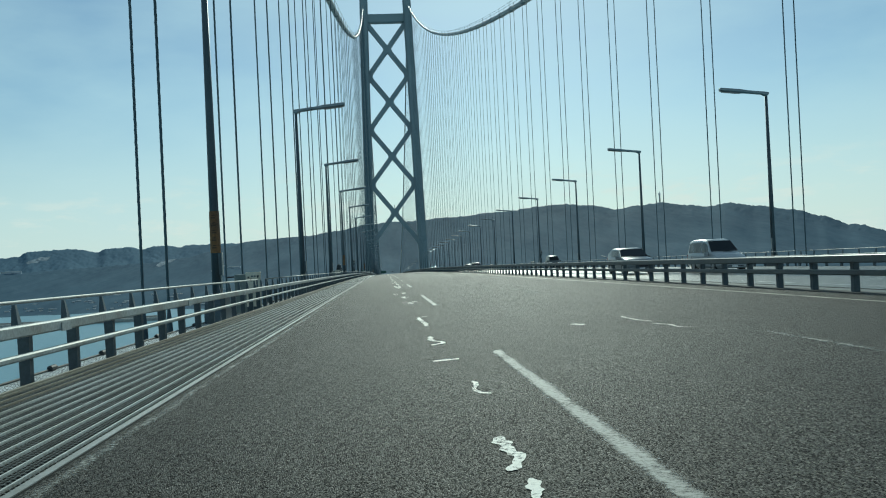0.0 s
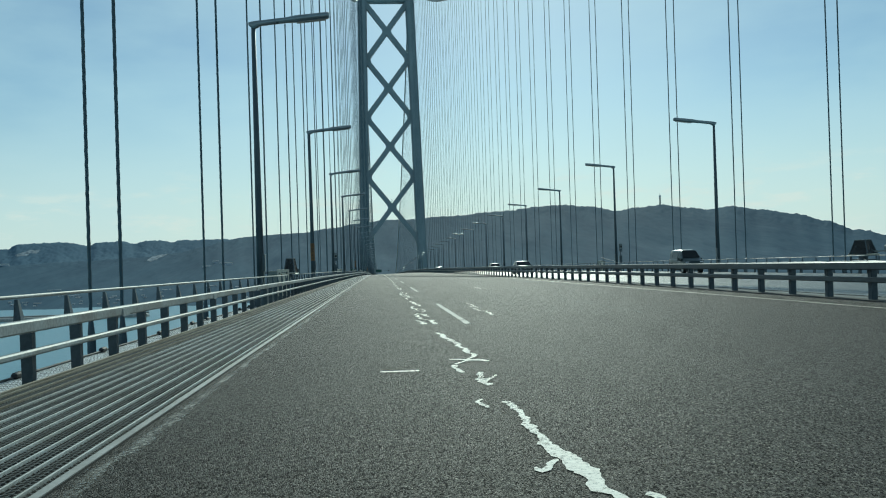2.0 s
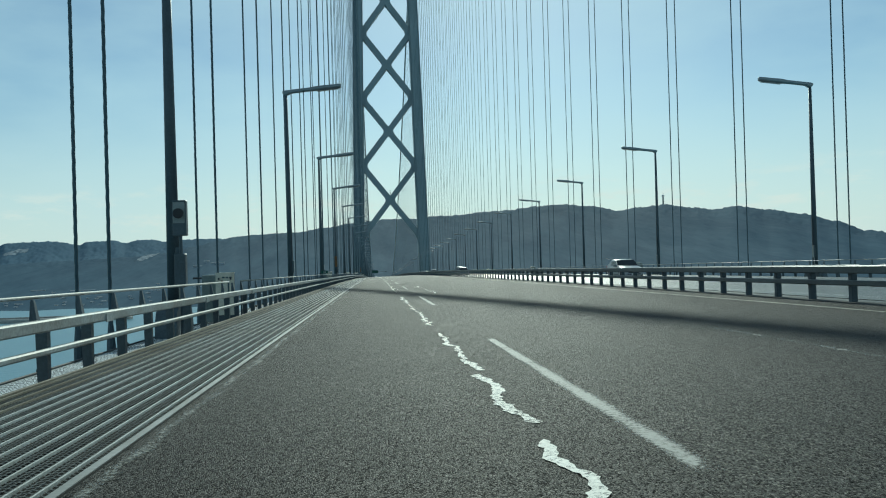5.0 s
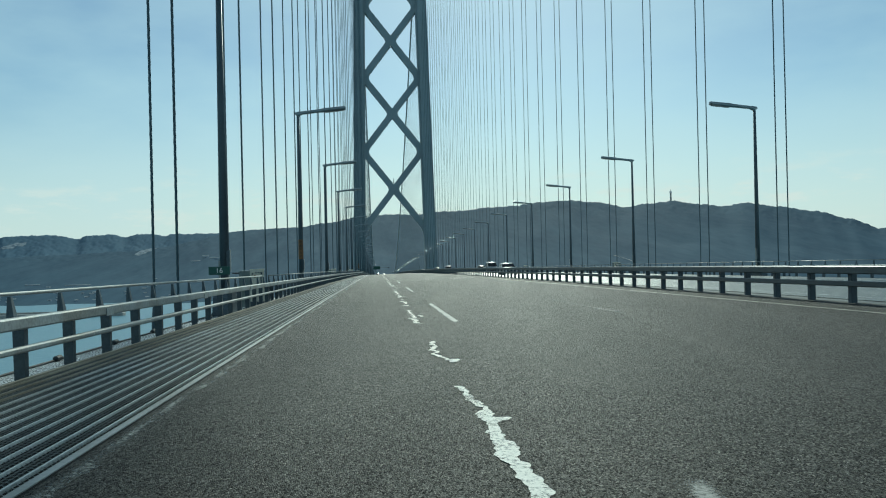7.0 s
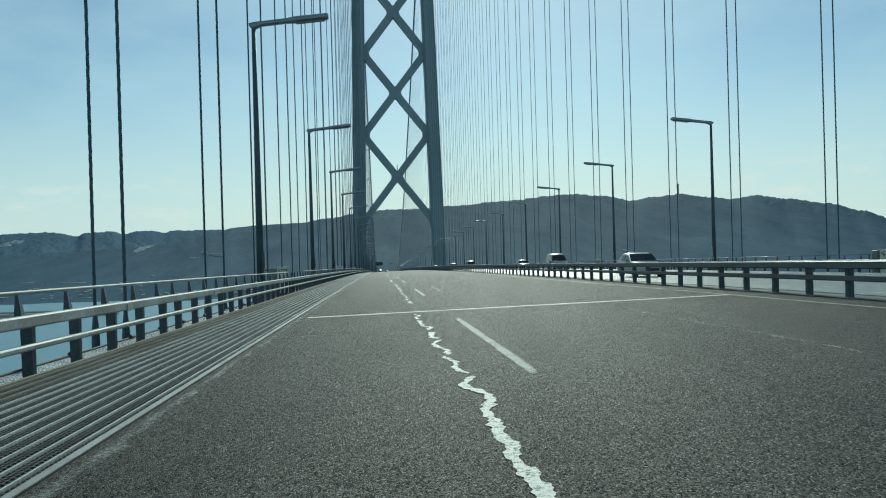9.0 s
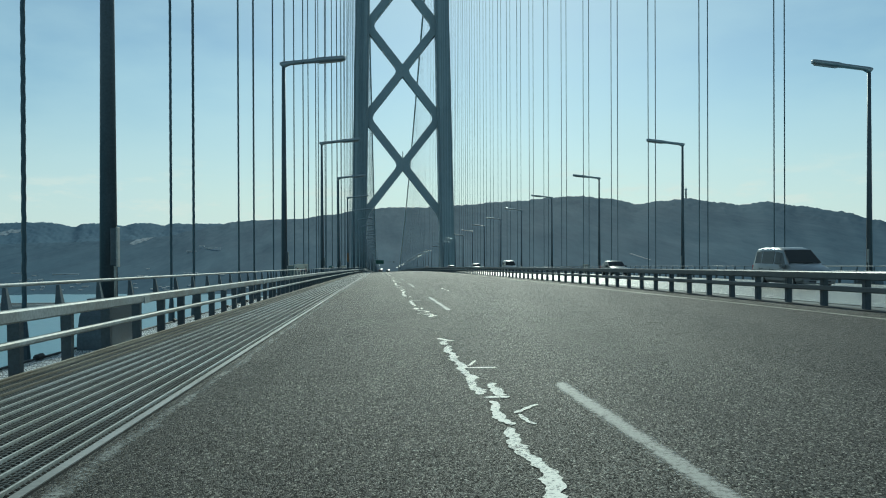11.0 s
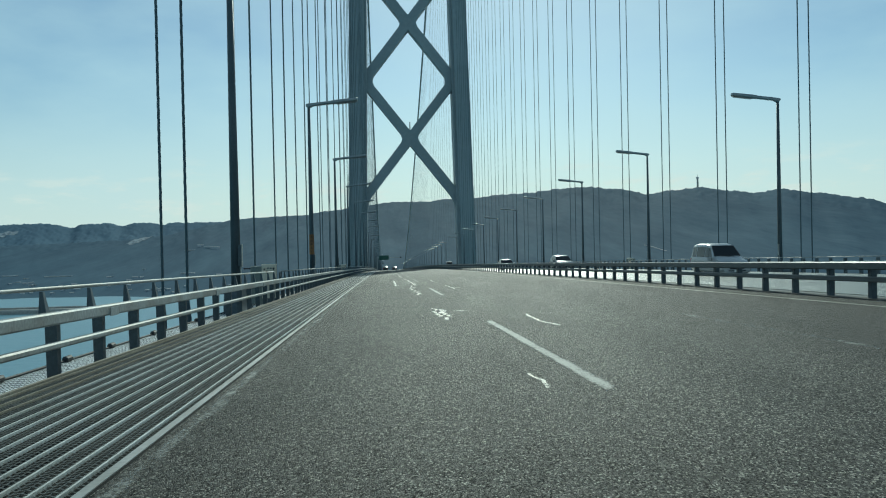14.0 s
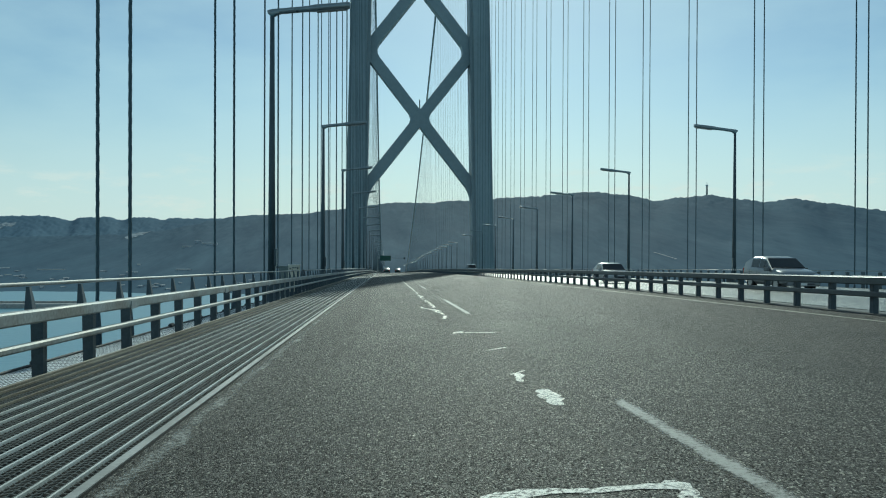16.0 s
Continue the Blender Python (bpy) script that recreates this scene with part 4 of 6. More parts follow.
# ---- street lamps ----
def lamp(s, y):
    """Tapered pole with one long box arm over the roadway."""
    z = grade(y)
    th = root("street_lamp", Matrix.Translation((s * 16.76, y, z - 0.43)), "dark grey tapered lamp post with a long arm over the lanes", "street lamp", "street lamps along the bridge")
    b = 0.43
    bm = bmesh.new()
    tube(bm, (0, 0, 0.0), (0, 0, b + 12.36), 0.178, 0.095, 12)
    part("pole", bm, M_DARK, th, smooth=True)
    o = -s
    bm = bmesh.new()
    rings = []
    for x, lo, hi, w in ((-0.20, 12.32, 12.46, 0.09), (0.0, 12.12, 12.52, 0.13), (0.35, 12.30, 12.55, 0.13), (1.5, 12.43, 12.68, 0.14), (1.9, 12.45, 12.76, 0.18), (3.32, 12.60, 12.90, 0.18), (3.42, 12.64, 12.88, 0.14)):
        mid, half = (lo + hi) / 2 + b - 0.03, (hi - lo) / 2
        ring = []
        for k in range(12):
            c, q = math.cos(2 * math.pi * k / 12), math.sin(2 * math.pi * k / 12)
            ring.append(bm.verts.new((o * x, w * math.copysign(abs(c) ** 0.7, c), mid + half * math.copysign(abs(q) ** 0.7, q))))
        rings.append(ring)
    for r0, r1 in zip(rings, rings[1:]):
        for k in range(12):
            bm.faces.new((r0[k], r0[(k + 1) % 12], r1[(k + 1) % 12], r1[k]))
    bm.faces.new(rings[0])
    bm.faces.new(rings[-1])
    part("arm", bm, M_ARM, th, smooth=True)
    bm = bmesh.new()
    beam(bm, (o * 1.95, 0, b + 12.42), (o * 3.25, 0, b + 12.56), 0.04, 0.30)
    part("diffuser", bm, M_SLATE, th)
    # shading is put into the colours: dark front, pale road side
    boxed("control_box", (min(o * 0.13, o * 0.25), -0.30, b + 1.20), (max(o * 0.13, o * 0.25), -0.17, b + 1.93), M_DARK, th, 0.015)
    boxed("box_light_side", (min(o * 0.24, o * 0.27), -0.31, b + 1.18), (max(o * 0.24, o * 0.27), -0.16, b + 1.95), M_RAIL, th, 0.004, "pale plate for the box's lighter road side")
    bm = bmesh.new()
    tube(bm, (o * 0.2, -0.23, 0.05), (o * 0.2, -0.23, b + 1.2), 0.025, 0.025, 6)
    part("conduit", bm, M_RAIL, th)
    # gusseted foot
    bm = bmesh.new()
    pts = [(-0.95, 0.0), (0.95, 0.0), (0.95, b - 0.12), (0.82, b + 0.28), (0.42, b + 0.58), (-0.42, b + 0.58), (-0.82, b + 0.28), (-0.95, b - 0.12)]
    a = [bm.verts.new((-0.26, x, z1)) for x, z1 in pts]
    c = [bm.verts.new((0.26, x, z1)) for x, z1 in pts]
    bm.faces.new(a)
    bm.faces.new(c[::-1])
    for i in range(len(pts)):
        j = (i + 1) % len(pts)
        bm.faces.new((a[i], c[i], c[j], a[j]))
    part("gusseted_foot", bm, M_DARK, th)
    return th


def orange_plate(lamp_root, s):
    """Orange warning strip with unreadable characters, wrapped on a pole."""
    bm = bmesh.new()
    for k in range(6):
        a0, a1 = -math.pi + k * math.pi / 6, -math.pi + (k + 1) * math.pi / 6
        r0, r1 = 0.178, 0.169
        v = [bm.verts.new((r * math.cos(a), r * math.sin(a), 0.43 + z)) for a, r, z in ((a0, r0, 1.95), (a1, r0, 1.95), (a1, r1, 3.35), (a0, r1, 3.35))]
        bm.faces.new(v)
    part("warning_plate", bm, M_ORANGE, lamp_root, "faded orange plate with dark characters")
    for i in range(5):
        z = 0.43 + 2.1 + i * 0.25
        boxed("print_bar", (-0.07, -0.186, z), (0.07, -0.172, z + 0.05), M_RUSTINK, lamp_root)
        boxed("print_bar", (-0.05, -0.186, z + 0.08), (0.06, -0.172, z + 0.12), M_RUSTINK, lamp_root)


LAMP_STEP = 2 * PITCH
lamps = {}
for s, y0 in ((-1, 17.48), (1, 16.82)):
    first = lamp(s, y0)
    lamps[s, 0] = first
    for k in range(-2, 56):
        y = y0 + k * LAMP_STEP
        if k and abs(y - TOWER_Y) > 11 and y < DECK_END - 10:
            lamps[s, k] = copy_thing(first, Matrix.Translation((s * 16.76, y, grade(y) - 0.43)))
for k in (0, 3, 7, 13):
    orange_plate(lamps[-1, k], -1)


# ---- cabinets behind the guard rail ----
def cabinet(s, y, w=0.26, tall=1.21, printed=False):
    th = root("roadside_cabinet", Matrix.Translation((s * 16.30, y + 0.1, grade(y) - 0.34)), "cream metal roadside cabinet with worn red print behind the rail" if printed else "narrow cream metal cabinet with a round lock behind the rail", "cabinet", "roadside cabinets")
    b = 0.34
    boxed("body", (-w, 0.0, 0), (w, 0.16, b + tall - 0.03), M_DARK, th, 0.015, "dark grey cabinet body")
    boxed("door", (-w - 0.01, -0.03, b + (0.62 if printed else -0.1)), (w + 0.01, -0.002, b + tall), M_CREAM, th, 0.008, "cream front door")
    boxed("cap", (-w - 0.014, -0.036, b + tall), (w + 0.014, 0.165, b + tall + 0.028), M_CREAM, th)
    boxed("hinge", (-w + 0.07, -0.05, b + tall - 0.20), (-w + 0.12, -0.03, b + tall - 0.13), M_INK, th)
    boxed("hinge", (w - 0.12, -0.05, b + tall - 0.20), (w - 0.07, -0.03, b + tall - 0.13), M_INK, th)
    bm = bmesh.new()
    tube(bm, (-w + 0.2, -0.035, b + tall - 0.27), (-w + 0.2, -0.085, b + tall - 0.27), 0.06, 0.05, 10)
    part("lock", bm, M_ORANGE, th, "rust-red round lock")
    if printed:
        for i in range(4):
            boxed("print_bar", (-0.03 + i * 0.1, -0.036, b + 0.80 + 0.02 * (i % 2)), (0.04 + i * 0.1, -0.031, b + 1.01), M_SLATEPLATE if i == 1 else M_REDINK, th)
    else:
        for i in range(3):
            boxed("print_bar", (-0.08 + i * 0.11, -0.036, b + tall - 0.15), (0.0 + i * 0.11, -0.031, b + tall - 0.10), M_SLATEPLATE, th)
    boxed("side_box", (-w + 0.02 if s > 0 else -w - 0.5, 0.25, 0.0), (w + 0.42 if s > 0 else -w - 0.02, 0.75, b + tall - 0.04), M_SIDE, th, 0.02, "grey-green side box")
    if s < 0:
        boxed("side_bracket", (-w - 0.78, 0.3, b + tall - 0.16), (-w - 0.5, 0.36, b + tall - 0.1), M_INK, th, 0.01, "small dark bracket")
    return th


for y in CABINETS:
    big = abs(y - 305.9) < 2
    cabinet(-1, y, 0.40 if big else 0.28, 1.24 if big else 1.22, big)
    if y > 100:
        cabinet(1, y)

# net cages on their stands at the deck's edges
def winch_cage(x, y, word):
    """Tapered frame on legs; every side is a panel of diamond wire netting."""
    cage = root("winch_cage", Matrix.Translation((x, y, grade(y))), word, "cage", "cages at the deck edge")
    low, high, zl, zh = (0.30, 0.87), (0.17, 0.47), 1.03, 1.87
    foot = [Vector((low[0] * i, low[1] * j, zl)) for i, j in ((-1, -1), (1, -1), (1, 1), (-1, 1))]
    head = [Vector((high[0] * i, high[1] * j, zh)) for i, j in ((-1, -1), (1, -1), (1, 1), (-1, 1))]
    for k in range(4):
        a, b, c, d = foot[k], foot[k - 3], head[k - 3], head[k]
        bm = bmesh.new()
        beam(bm, a, d, 0.055, 0.055)
        part("corner_post", bm, M_DARK, cage)
        bm = bmesh.new()
        beam(bm, d, c, 0.045, 0.045, (0, 0, 1))
        part("top_rim", bm, M_STEEL, cage, "pale upper edge")
        # netting: two sets of slanting wires clipped to the panel
        bm = bmesh.new()
        at = lambda u, v: a.lerp(b, u).lerp(d.lerp(c, u), v)
        n = max(6, int((b - a).length / 0.085))
        for lean in (1, -1):
            for i in range(-n, 2 * n):
                u0, u1 = i / n, i / n + lean * (zh - zl) / (b - a).length * 0.8
                v0, v1 = 0.0, 1.0
                for edge in (0.0, 1.0):
                    if (u0 - edge) * (u1 - edge) < 0:
                        v = (edge - u0) / (u1 - u0)
                        inside = (u0 < 0) if edge == 0.0 else (u0 > 1)
                        v0, v1 = (max(v0, v), v1) if inside else (v0, min(v1, v))
                um = u0 + (u1 - u0) * (v0 + v1) / 2
                if v1 - v0 > 0.03 and 0 < um < 1:
                    beam(bm, at(u0 + (u1 - u0) * v0, v0), at(u0 + (u1 - u0) * v1, v1), 0.018, 0.018)
        part("wire_netting", bm, M_NET, cage, "dark diamond wire netting")
        bm = bmesh.new()
        beam(bm, (foot[k].x * 0.9, foot[k].y * 0.9, -0.36), foot[k] * 0.9 + Vector((0, 0, 0.1)), 0.07, 0.07)
        part("leg", bm, M_DARK, cage)
    for i in (-1, 1):
        bm = bmesh.new()
        tube(bm, (0.33 * i, -0.95, zl - 0.03), (0.33 * i, 0.95, zl - 0.03), 0.035, 0.035, 8)
        part("base_pipe", bm, M_CREAM, cage, "cream base pipe")
    for j in (-1, 1):
        bm = bmesh.new()
        tube(bm, (-0.36, 0.9 * j, zl + 0.03), (0.36, 0.9 * j, zl + 0.03), 0.03, 0.03, 8)
        part("end_pipe", bm, M_CREAM, cage, "cream base pipe")
    boxed("winch_housing", (-0.11, -0.33, zl - 0.25), (0.11, 0.33, zl + 0.55), M_DARK, cage, 0.04)
    boxed("housing_tray", (-0.28, -0.8, zl - 0.31), (0.28, 0.8, zl - 0.25), M_DARK, cage, 0.01)
    return cage


winch_cage(-16.37, 82.97, "dark tapered steel cage with wire netting outside the rail")
far_cage = winch_cage(16.35, 81.5, "dark netted steel cage with a boom beyond the far lanes")
bm = bmesh.new()
beam(bm, (0.2, -0.8, 1.21), (0.2, -5.2, 1.31), 0.08, 0.08, (0, 0, 1))
part("boom", bm, M_STEEL, far_cage)
boxed("boom_box", (0.0, -3.1, 1.16), (0.4, -1.9, 1.56), M_STEEL, far_cage, 0.02)

# distance marker with its number
sign = root("distance_sign", Matrix.Translation((-16.28, 184.5, grade(184.5) - 0.34)), "small green kilometre sign with white number on the rail", "sign")
boxed("panel", (-0.33, -0.02, 1.42), (0.33, 0.0, 1.68), M_GREEN, sign, 0.006)
bm = bmesh.new()
tube(bm, (0, 0.03, 0), (0, 0.03, 1.85), 0.03, 0.03, 8)
part("stake", bm, M_STEEL, sign)
txt = bpy.data.curves.new("number", "FONT")
txt.body, txt.size, txt.align_x, txt.align_y, txt.extrude = "16", 0.23, "CENTER", "CENTER", 0.002
tob = new("number", txt)
tob.parent = sign
tob.matrix_basis = pose(0, -0.026, 1.55, 90, 0, 0)
txt.materials.append(M_WHITE)

# emergency telephone sign on the handrail
tel = root("telephone_sign", Matrix.Translation((-15.96, 330.2, grade(330.2) + 0.925)), "small framed telephone sign with teal and white fields on the handrail", "sign")
boxed("foot", (-0.06, -0.03, 0.0), (0.06, 0.03, 0.06), M_DARK, tel)
boxed("backing", (-0.22, 0.0, 0.06), (0.22, 0.03, 0.25), M_DARK, tel, 0.004)
boxed("teal_field", (-0.195, -0.008, 0.085), (0.06, -0.002, 0.225), M_TEAL, tel)
boxed("white_field", (0.075, -0.008, 0.085), (0.195, -0.002, 0.225), M_WHITE, tel)
bm = bmesh.new()
for a, b in (((0.10, 0.105), (0.165, 0.135)), ((0.165, 0.135), (0.172, 0.20)), ((0.10, 0.105), (0.098, 0.125)), ((0.172, 0.20), (0.15, 0.205))):
    beam(bm, (a[0], -0.011, a[1]), (b[0], -0.011, b[1]), 0.022, 0.004)
part("handset_symbol", bm, M_INK, tel)

# signal heads on slim stems beside the lamp posts
for x, y in ((16.3, 127.2), (-16.42, 130.5)):
    t = root("signal_box", Matrix.Translation((x, y, grade(y) - 0.36)), "dark hooded signal head and relay box on a slim stem", "signal", "signal boxes")
    b = 0.36
    bm = bmesh.new()
    tube(bm, (0, 0, 0), (0, 0, b + 3.0), 0.05, 0.04, 8)
    part("stem", bm, M_DARK, t)
    boxed("housing", (-0.17, -0.12, b + 2.2), (0.17, 0.10, b + 3.1), M_DARK, t, 0.02)
    boxed("relay_box", (-0.15, -0.13, b + 0.9), (0.13, 0.10, b + 1.75), M_DARK, t, 0.02)
    bm = bmesh.new()
    tube(bm, (0, -0.12, b + 2.78), (0, -0.24, b + 2.76), 0.12, 0.13, 12)
    part("lens_hood", bm, M_INK, t)
    boxed("face_rim", (-0.145, -0.135, b + 2.52), (0.145, -0.121, b + 3.05), M_STEEL, t, 0.004)

# small distance post before the kilometre sign
post = root("distance_post", Matrix.Translation((-16.28, 84.6, grade(84.6) - 0.36)), "small slate distance plate with dark figures on a stake", "sign")
bm = bmesh.new()
tube(bm, (0, 0.02, 0), (0, 0.02, 1.50), 0.02, 0.02, 8)
part("stake", bm, M_DARK, post)
boxed("plate", (-0.20, -0.01, 1.42), (0.20, 0.0, 1.62), M_SLATEPLATE, post, 0.003)
txt = bpy.data.curves.new("figures", "FONT")
txt.body, txt.size, txt.align_x, txt.align_y, txt.extrude = "15.9", 0.17, "CENTER", "CENTER", 0.001
tob = new("figures", txt)
tob.parent = post
tob.matrix_basis = pose(0, -0.014, 1.52, 90, 0, 0)
txt.materials.append(M_INK)

# overhead sign gantry beyond the tower
gy = 752.0
gan = root("sign_gantry", Matrix.Translation((0, gy, grade(gy) - 0.3)), "grey steel gantry with a green road sign over the lanes", "sign gantry")
for x in (-15.7,):
    boxed("column", (x - 0.3, -0.3, 0), (x + 0.3, 0.3, 8.2), M_STEEL, gan, 0.04)
boxed("cross_beam", (-15.7, -0.25, 7.2), (-9.4, 0.25, 7.7), M_STEEL, gan, 0.04)
boxed("sign_panel", (-14.6, -0.45, 6.2), (-9.6, -0.3, 8.6), M_GREEN, gan, 0.05, "green sign panel")
boxed("camera_arm", (-9.6, -0.06, 7.35), (-3.4, 0.06, 7.5), M_STEEL, gan)
boxed("camera_housing", (-3.6, -0.4, 6.9), (-2.9, 0.4, 7.9), M_DARK, gan, 0.1)


# ---- cars ----
# body sections: distance from the nose, sill, shoulder, roof, half width
VAN = dict(L=4.75, W=0.86, st=[(0, .30, .62, .66, .80), (.25, .22, .74, .86, .84), (.8, .2, .84, 1.06, .86), (1.15, .2, .92, 1.12, .86), (1.95, .2, .98, 1.80, .86), (2.5, .2, 1.0, 1.88, .86), (3.8, .2, 1.0, 1.88, .86), (4.45, .22, 1.0, 1.80, .85), (4.72, .3, .95, 1.05, .80)], ws=(3, 4), side=(4, 7), wheels=(.85, 3.65), r=.33)
SMALL_VAN = dict(L=3.39, W=0.73, st=[(0, .30, .66, .70, .68), (.12, .22, .82, .92, .72), (.45, .2, .90, 1.06, .73), (.62, .2, .94, 1.12, .73), (1.1, .2, .98, 1.70, .73), (1.6, .2, 1.0, 1.76, .73), (2.7, .2, 1.0, 1.76, .73), (3.2, .22, 1.0, 1.70, .72), (3.37, .3, .95, 1.05, .69)], ws=(3, 4), side=(4, 7), wheels=(.6, 2.75), r=.28)
SUV = dict(L=4.6, W=0.91, st=[(0, .35, .70, .74, .80), (.2, .28, .82, .94, .88), (.7, .27, .92, 1.04, .91), (1.35, .27, .98, 1.10, .91), (2.15, .27, 1.02, 1.62, .91), (2.7, .27, 1.04, 1.68, .91), (3.6, .27, 1.06, 1.66, .91), (4.3, .3, 1.08, 1.42, .89), (4.58, .38, 1.0, 1.08, .84)], ws=(3, 4), side=(4, 6), wheels=(.9, 3.6), r=.36)
SEDAN = dict(L=4.45, W=0.86, st=[(0, .28, .58, .62, .76), (.2, .2, .68, .76, .84), (.7, .19, .78, .88, .86), (1.35, .19, .86, .94, .86), (2.15, .19, .90, 1.42, .86), (2.6, .19, .91, 1.46, .86), (3.2, .19, .92, 1.43, .86), (3.95, .2, .94, 1.06, .85), (4.4, .28, .86, .94, .80)], ws=(3, 4), side=(4, 6), wheels=(.85, 3.45), r=.32)


def car(kind, paint, word, x, y, toward):
    """A car lofted from sections along its length; toward=1 drives to the viewer."""
    spec = {"van": VAN, "small_van": SMALL_VAN, "suv": SUV, "sedan": SEDAN}[kind]
    z = road_z(x, y)
    th = root("van" if "van" in kind else "car", pose(x, y, z, 0, 0, -90 if toward > 0 else 90),
              word, "van" if "van" in kind else "car", "cars on the bridge")
    st, L, W = spec["st"], spec["L"], spec["W"]
    mid = L / 2

    def section(s):
        u, zb, zs, zr, w = s
        inset = min(0.17, (zr - zs) * 0.24)
        return [(u - mid, w * 0.86, zb), (u - mid, w, zb + 0.14), (u - mid, w * 1.0, zs - 0.06), (u - mid, w * 0.975, zs), (u - mid, w - inset, zr - 0.07), (u - mid, w - inset - 0.13, zr)]
    bm = bmesh.new()
    rings = []
    for s in st:
        half = section(s)
        pts = half + [(a, -b, c) for a, b, c in half[::-1]]
        rings.append([bm.verts.new((-a, b, c)) for a, b, c in pts])
    n = len(rings[0])
    for r0, r1 in zip(rings, rings[1:]):
        for i in range(n):
            bm.faces.new((r0[i], r0[(i + 1) % n], r1[(i + 1) % n], r1[i]))
    bm.faces.new(rings[0])
    bm.faces.new(rings[-1][::-1])
    body = part("body", bm, paint, th)
    for p in body.data.polygons:
        p.use_smooth = True
    md = body.modifiers.new("soft_edge", "BEVEL")
    md.width, md.segments, md.limit_method, md.angle_limit = 0.03, 2, "ANGLE", radians(35)

    def quad(name, pts, mat, parent=th, off=0.008):
        bm = bmesh.new()
        p = [Vector(q) for q in pts]
        nrm = (p[1] - p[0]).cross(p[2] - p[0]).normalized()
        c = sum(p, Vector()) / len(p)
        if nrm.dot(c - Vector((0, 0, 0.8))) < 0:
            nrm = -nrm
        top = [bm.verts.new(q + nrm * off) for q in p]
        low = [bm.verts.new(q - nrm * 0.02) for q in p]
        bm.faces.new(top)
        bm.faces.new(low[::-1])
        for i in range(len(p)):
            bm.faces.new((top[i], low[i], low[(i + 1) % len(p)], top[(i + 1) % len(p)]))
        return part(name, bm, mat, parent)
    # windscreen, rear window, side windows
    a, b = section(st[spec["ws"][0]]), section(st[spec["ws"][1]])
    mix = lambda p, q, t: tuple(p[i] + (q[i] - p[i]) * t for i in range(3))
    fx = lambda p: (-p[0], p[1], p[2])
    lo5, hi5 = mix(a[5], b[5], 0.08), mix(a[5], b[5], 0.93)
    wl, wh = lo5[1] + 0.10, hi5[1] + 0.08
    quad("windscreen", [fx((lo5[0], wl, lo5[2])), fx((hi5[0], wh, hi5[2])), fx((hi5[0], -wh, hi5[2])), fx((lo5[0], -wl, lo5[2]))], M_GLASS, off=0.016)
    i0, i1 = spec["side"]
    for sgn in (1, -1):
        m2 = lambda p: (-p[0], sgn * p[1], p[2])
        a, b = section(st[i0 - 1]), section(st[i0])
        quad("side_window", [m2(mix(mix(a[3], b[3], .35), mix(a[4], b[4], .35), .15)), m2(mix(mix(a[3], b[3], 1), mix(a[4], b[4], 1), .12)), m2(mix(b[3], b[4], .86)), m2(mix(mix(a[3], b[3], .8), mix(a[4], b[4], .8), .85))], M_GLASS)
        for k in range(i0, i1):
            a, b = section(st[k]), section(st[k + 1])
            quad("side_window", [m2(mix(mix(a[3], b[3], .05), mix(a[4], b[4], .05), .12)), m2(mix(mix(a[3], b[3], .95), mix(a[4], b[4], .95), .12)), m2(mix(mix(a[3], b[3], .95), mix(a[4], b[4], .95), .86)), m2(mix(mix(a[3], b[3], .05), mix(a[4], b[4], .05), .86))], M_GLASS)
        # mirror, lamps
        q = section(st[3])[3]
        bm = bmesh.new()
        block(bm, (-q[0] - 0.42, sgn * (W + 0.02) - 0.02, q[2] + 0.02), (-q[0] - 0.24, sgn * (W + 0.18) + 0.02, q[2] + 0.17), 0.03)
        part("door_mirror", bm, paint, th)
        # door seams and handles
        for u in (st[4][0] - 0.45, (st[4][0] + st[6][0]) / 2, st[6][0] + 0.1):
            boxed("door_seam", (mid - u - 0.008, *sorted((sgn * (W - 0.01), sgn * (W + 0.005)))[:1], st[4][1] + 0.2), (mid - u + 0.008, sorted((sgn * (W - 0.01), sgn * (W + 0.005)))[1], st[4][2] - 0.08), M_INK, th)
        for u in ((st[4][0] + st[6][0]) / 2 - 0.22, st[6][0] - 0.1):
            lo_y, hi_y = sorted((sgn * W, sgn * (W + 0.03)))
            boxed("door_handle", (mid - u - 0.09, lo_y, st[4][2] - 0.16), (mid - u + 0.09, hi_y, st[4][2] - 0.12), paint, th, 0.008)
        zf = st[1][2]
        bm = bmesh.new()
        y0, y1 = sorted((sgn * (W - 0.34), sgn * (W - 0.05)))
        block(bm, (mid - 0.30, y0, zf - 0.10), (mid - 0.055, y1, zf + 0.05), 0.03)
        part("headlight", bm, M_LENS, th)
        bm = bmesh.new()
        block(bm, (-mid + 0.02, y0, st[-1][2] - 0.22), (-mid + 0.2, y1, st[-1][2] + 0.05), 0.02)
        part("tail_light", bm, M_REDLENS, th)
    a, b = section(st[-2]), section(st[-1])
    t0, t1 = mix(a[5], b[5], .1), mix(a[5], b[5], .8)
    quad("rear_window", [fx((t0[0], t0[1], t0[2])), fx((t1[0], t1[1], t1[2])), fx((t1[0], -t1[1], t1[2])), fx((t0[0], -t0[1], t0[2]))], M_GLASS, off=0.02)
    boxed("grille", (mid - 0.03, -0.42, st[0][1] + 0.14), (mid + 0.012, 0.42, st[0][1] + 0.30), M_INK, th, 0.01)
    boxed("bumper", (mid - 0.16, -W * 0.86, st[0][1] - 0.06), (mid + 0.03, W * 0.86, st[0][1] + 0.12), paint, th, 0.03)
    boxed("number_plate", (mid + 0.03, -0.165, st[0][1] - 0.01), (mid + 0.042, 0.165, st[0][1] + 0.10), M_WHITE, th)
